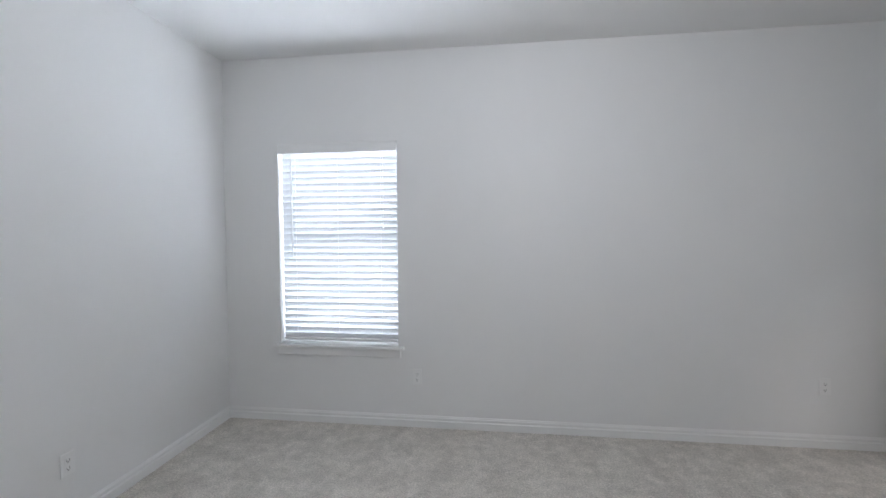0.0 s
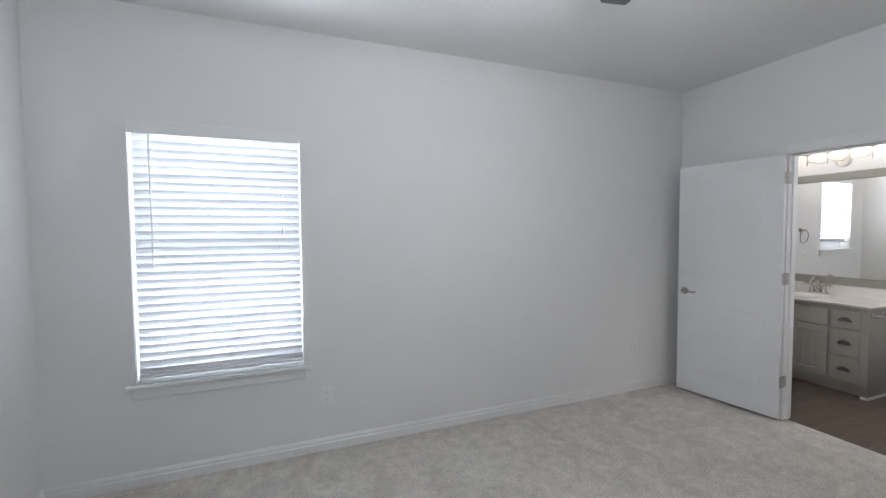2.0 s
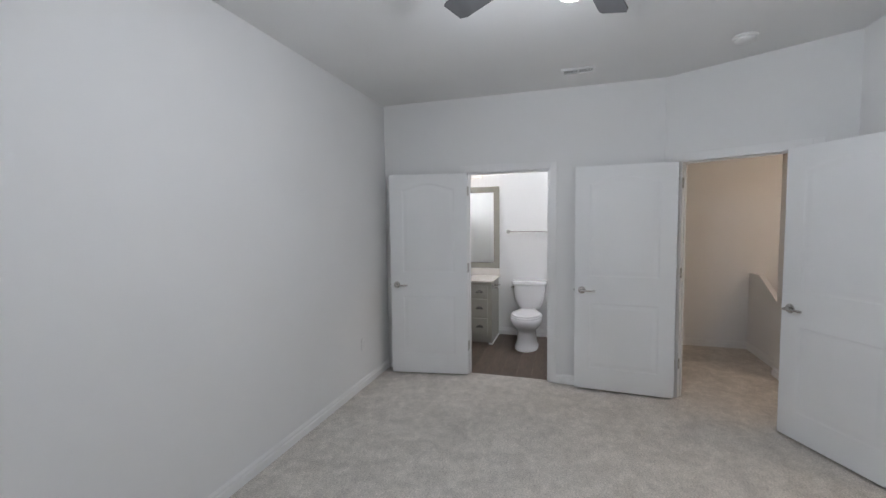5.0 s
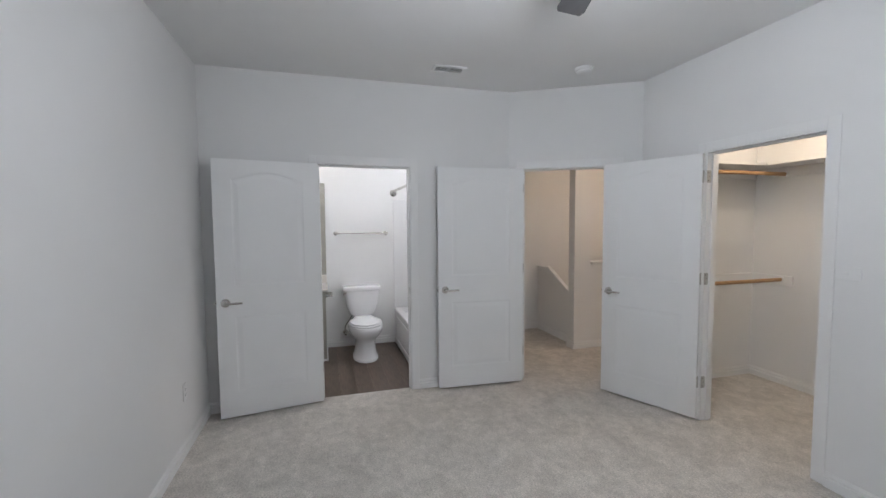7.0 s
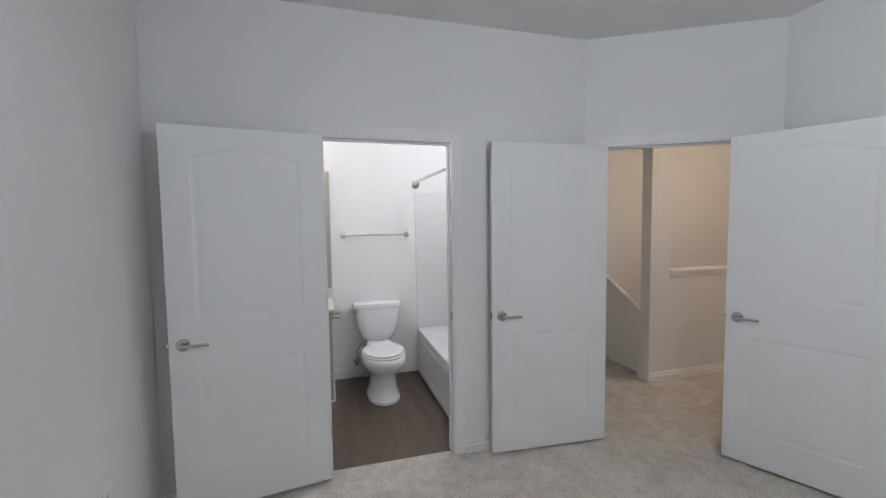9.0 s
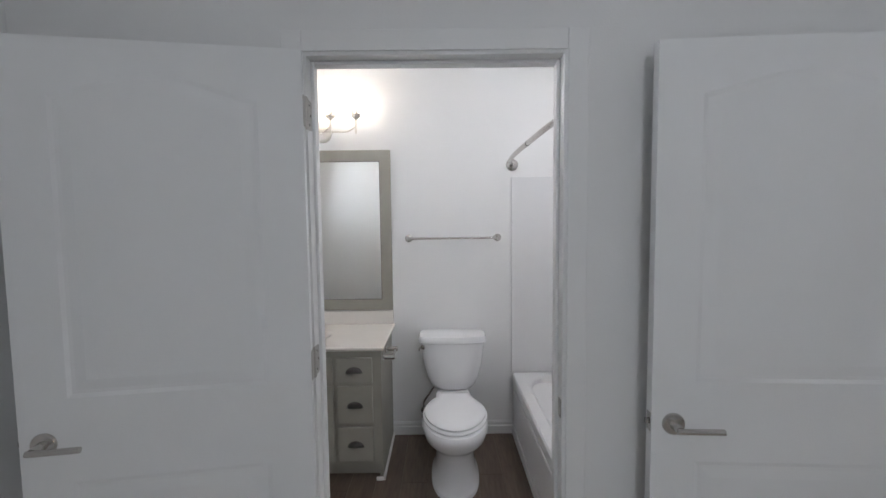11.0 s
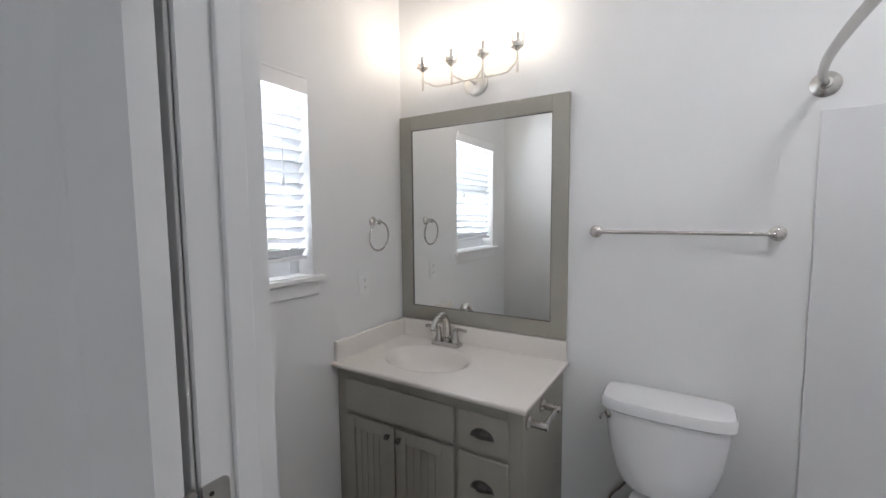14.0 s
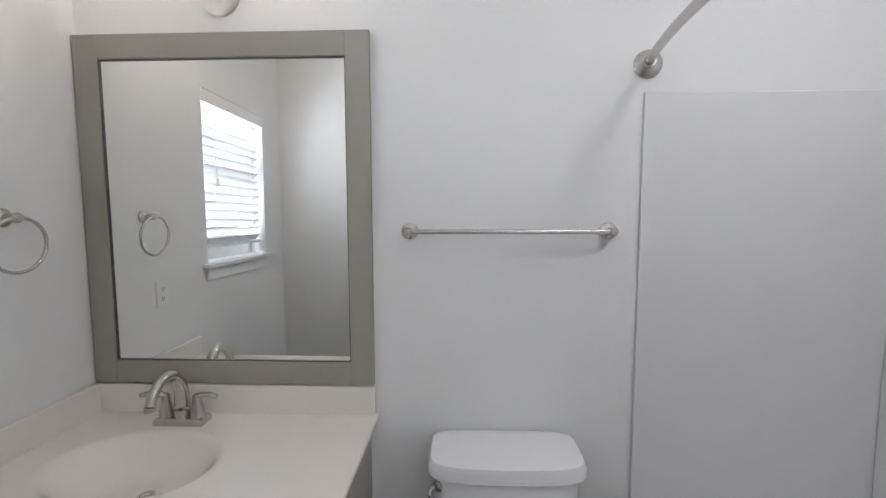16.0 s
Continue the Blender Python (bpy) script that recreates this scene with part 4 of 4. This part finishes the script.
def toilet():
    yc = 1.94
    t = thing("toilet", (4.5, yc, -0.008), "white porcelain two-piece toilet, lid closed", "toilet")
    rings = []
    for z, cx, a, b in ((-0.008, 4.475, 0.272, 0.144), (0.016, 4.475, 0.27, 0.142), (0.034, 4.478, 0.25, 0.128), (0.10, 4.482, 0.23, 0.118), (0.19, 4.485, 0.218, 0.112), (0.225, 4.475, 0.225, 0.124), (0.265, 4.455, 0.258, 0.158), (0.31, 4.435, 0.29, 0.184), (0.35, 4.427, 0.298, 0.192), (0.375, 4.427, 0.296, 0.19), (0.387, 4.427, 0.288, 0.183)):
        rings.append(oval(cx, yc, z, a, b, 40, 2.25))
    part("bowl", loft(rings), PORCELAIN, t, smooth=True)
    bx = loft([oval(4.70, yc, z, 0.115, b, 32, 4) for z, b in ((0.2, 0.10), (0.30, 0.11), (0.38, 0.115), (0.386, 0.11))])
    part("tank_deck", bx, PORCELAIN, t, smooth=True)

    def egg(z, a, b):
        """Seat outline: round in front, tapering to a straight narrower back."""
        side = []
        for k in range(17):
            th = math.pi / 2 + math.pi / 2 * k / 16
            side.append((a * math.cos(th), b * math.sin(th)))
        rear = []
        for k in range(1, 11):
            u = k / 10
            rear.append((0.87 * a * u, b * (1 - 0.44 * u * u * (3 - 2 * u))))
        rear += [(0.87 * a + 0.012, 0.53 * b), (0.87 * a + 0.016, 0.48 * b), (0.87 * a + 0.016, 0.2 * b)]
        half = side[::-1] + rear
        loop = half + [(x, -y) for x, y in half[::-1] if y > 1e-6]
        return [(4.422 + x, yc + y, z) for x, y in loop]

    for nm, z0, z1, a, b in (("seat", 0.389, 0.407, 0.266, 0.190), ("lid", 0.410, 0.428, 0.256, 0.180)):
        rr = [egg(z0, a - 0.006, b - 0.006), egg(z0 + 0.005, a, b), egg(z1 - 0.006, a, b), egg(z1, a - 0.010, b - 0.010)]
        if nm == "lid":
            rr.append(egg(z1 + 0.003, a - 0.06, b - 0.05))
        part(nm, loft(rr), PORCELAIN, t, smooth=True)
    for dy in (-0.075, 0.075):
        part("seat_hinge", box(4.66, 4.70, yc + dy - 0.025, yc + dy + 0.025, 0.392, 0.42, 0.006), PLASTIC, t)

    def tank_ring(z, a, b):
        pts = []
        for x, y, zz in oval(0, 0, z, a, b, 44, 5.5):
            bulge = 0.018 * (1 - (y / b) ** 2) if x < 0 else 0.0
            pts.append((4.842 + x - bulge, yc + y, zz))
        return pts
    part("tank", loft([tank_ring(0.396, 0.066, 0.112), tank_ring(0.402, 0.075, 0.126), tank_ring(0.43, 0.083, 0.15), tank_ring(0.48, 0.087, 0.174), tank_ring(0.57, 0.091, 0.198), tank_ring(0.65, 0.093, 0.209), tank_ring(0.715, 0.094, 0.215)]), PORCELAIN, t, smooth=True)
    part("tank_lid", loft([tank_ring(0.716, 0.096, 0.222), tank_ring(0.722, 0.103, 0.230), tank_ring(0.752, 0.103, 0.230), tank_ring(0.764, 0.098, 0.222), tank_ring(0.768, 0.075, 0.19)]), PORCELAIN, t, smooth=True)
    lv = part("flush_lever", lathe([(0.016, 0), (0.016, 0.008), (0.008, 0.014)], (4.765, yc + 0.198, 0.692), (-0.9, 0.44, 0), 16), NICKEL, t, smooth=True)
    part("lever_arm", tube(smooth_path([(4.752, yc + 0.21, 0.694), (4.744, yc + 0.218, 0.692), (4.725, yc + 0.222, 0.684)]), 0.006, 10), NICKEL, lv, smooth=True)
    for s in (-1, 1):
        part("bolt_cap", lathe([(0.014, 0), (0.013, 0.012), (0.006, 0.018)], (4.50, yc + s * 0.112, 0.018), n=14), PLASTIC, t, smooth=True)
    # water stop on the wall with its hose
    v = thing("supply_valve", (EX, yc + 0.20, 0.17), "chrome water stop valve with braided hose", "valve")
    part("escutcheon", lathe([(0.03, 0), (0.028, 0.006), (0.01, 0.012)], (EX, yc + 0.20, 0.17), (-1, 0, 0), 20), NICKEL, v, smooth=True)
    part("valve_body", tube([(EX - 0.01, yc + 0.20, 0.17), (EX - 0.085, yc + 0.20, 0.17)], 0.011, 12), NICKEL, v, smooth=True)
    part("valve_knob", lathe([(0.012, 0), (0.02, 0.006), (0.02, 0.016), (0.012, 0.02)], (EX - 0.085, yc + 0.20, 0.17), (-1, 0, 0), 16), NICKEL, v, smooth=True)
    part("hose", tube(smooth_path([(EX - 0.055, yc + 0.20, 0.18), (EX - 0.05, yc + 0.205, 0.25), (EX - 0.08, yc + 0.16, 0.33), (EX - 0.10, yc + 0.12, 0.40)]), 0.006, 10), NICKEL, v, smooth=True)


toilet()


def bathtub():
    x0, x1, y0, y1, zt = AX2 + 0.002, EX - 0.002, 0.742, 1.512, 0.44
    t = thing("bathtub", ((x0 + x1) / 2, (y0 + y1) / 2, -0.008), "white acrylic alcove bathtub with panelled apron", "bathtub")
    bm = box(x0, x1, y1 - 0.05, y1 - 0.01, -0.008, zt - 0.03, 0.004)
    box(x0, x1, y1 - 0.012, y1, -0.008, 0.06, 0.005, bm)
    box(x0 + 0.10, x1 - 0.10, y1 - 0.012, y1 - 0.002, 0.10, zt - 0.09, 0.006, bm)
    part("apron", bm, ACRYLIC, t)
    cx, cy = (x0 + x1) / 2, (y0 + y1) / 2
    a, b = (x1 - x0) / 2, (y1 - y0) / 2
    rr = [oval(cx, cy, zt - 0.04, a, b, 64, 40), oval(cx, cy, zt - 0.01, a, b, 64, 40), oval(cx, cy, zt, a - 0.008, b - 0.008, 64, 40), oval(cx, cy, zt, a - 0.07, b - 0.07, 64, 7), oval(cx, cy, zt - 0.015, a - 0.085, b - 0.085, 64, 6), oval(cx, cy, 0.16, a - 0.15, b - 0.12, 64, 5), oval(cx, cy, 0.10, a - 0.22, b - 0.18, 64, 4), oval(cx, cy, 0.09, a - 0.4, b - 0.25, 64, 3)]
    part("basin", loft(rr), ACRYLIC, t, smooth=True)
    s = thing("tub_surround", (cx, y0, zt), "glossy white three-wall tub surround panels", "tub surround")
    part("end_panel", box(EX - 0.012, EX - 0.001, y0, y1 + 0.004, zt + 0.002, 1.838, 0.004, seg=3), ACRYLIC, s)
    part("end_panel", box(x0, x0 + 0.012, y0, y1 + 0.004, zt + 0.002, 1.835, 0.0015), ACRYLIC, s)
    part("back_panel", box(x0 + 0.012, EX - 0.014, y0, y0 + 0.012, zt + 0.002, 1.835, 0.0015), ACRYLIC, s)
    r = thing("shower_rod", (cx, 1.53, 1.907), "curved brushed nickel shower curtain rod", "shower rod")
    pts = smooth_path([(EX - 0.012, 1.512, 1.922), (EX - 0.075, 1.527, 1.92), (EX - 0.175, 1.549, 1.917), (EX - 0.31, 1.569, 1.914), (EX - 0.46, 1.581, 1.91), (EX - 0.65, 1.586, 1.907), (EX - 0.88, 1.582, 1.906), (x0 + 0.31, 1.569, 1.91), (x0 + 0.175, 1.549, 1.915), (x0 + 0.075, 1.527, 1.92), (x0 + 0.012, 1.512, 1.922)], 6)
    part("rod", tube(pts, 0.0125, 14), NICKEL, r, smooth=True)
    for x in (pts[3], pts[36]):
        part("joint_ring", lathe([(0.0133, -0.003), (0.0138, 0), (0.0133, 0.003)], x, (1, 0.1, 0), 16), DARK, r, smooth=True)
    for x, d in ((EX, -1), (AX2, 1)):
        part("flange", lathe([(0.043, 0), (0.042, 0.007), (0.033, 0.013), (0.018, 0.02), (0.016, 0.035)], (x, 1.508, 1.922), (d, 0.12, 0), 28), NICKEL, r, smooth=True)


bathtub()


def recessed_light():
    c = (3.9, 1.22, Z)
    r = thing("recessed_light", c, "round white flush disk ceiling light above the tub", "lamp")
    part("trim_ring", lathe([(0.17, 0), (0.168, -0.004), (0.155, -0.007)], c, n=36), PLASTIC, r, smooth=True)
    part("diffuser", lathe([(0.153, -0.0072), (0.15, -0.009), (0.003, -0.0095)], c, n=36), GLOW, r, "lit white diffuser", smooth=True)


recessed_light()

# ---- outside ----
tagged(part("ground", box(-400, 400, -400, 800, -3.2, -3.0), GROUND), "dull green lawn below the windows", "ground", kind="structure")


SKYGLOW = material("bright_overcast_distance", (0.93, 0.96, 1.0), 1.0, emit=1.7)
tagged(part("backdrop", box(-120, 120, 90, 90.2, -3, 90), SKYGLOW), "plain bright hazy sky in the distance", "backdrop", kind="structure")


def neighbour():
    h = thing("neighbour_house", (2, 18, -3), "pale sided neighbouring house with grey shingle roof", "house")
    part("wall", box(-8, 12, 16, 26, -3, -0.2), SIDING, h)
    part("roof", loft([[(x, 15.5, -0.2), (x, 21, 1.6), (x, 26.5, -0.2)] for x in (-8.5, 12.5)]), ROOF, h)
    for x in (-5, -0.5, 4, 8.5):
        w = part("window", box(x, x + 0.9, 15.96, 16.02, -2.2, -0.9), DARK, h)
        part("frame", box(x - 0.08, x + 0.98, 15.94, 15.96, -2.28, -2.2), VINYL, w)


neighbour()

# ---- bathroom floor planks ----
def planks():
    meshes = {}
    y, row = 0.74, 0
    wdt, lng, gap = 0.152, 1.22, 0.0009
    while y < NY - 0.001:
        y2 = min(y + wdt, NY)
        x = AX + 0.05 - (row * 0.43 % lng)
        while x < EX:
            a, b = max(x, AX + 0.05), min(x + lng, EX)
            if b - a > 0.02:
                key = (round(b - a, 3), round(y2 - y, 3))
                if key not in meshes:
                    bm = box(0, b - a - gap, 0, y2 - y - gap, -0.006, 0.0, 0.0012, seg=1)
                    me = bpy.data.meshes.new("plank")
                    bm.to_mesh(me)
                    bm.free()
                    me.materials.append(PLANK)
                    meshes[key] = me
                p = new("plank", meshes[key])
                p.parent = bath_floor
                p.location = (a, y, -0.008)
            x += lng
        y, row = y2, row + 1


planks()
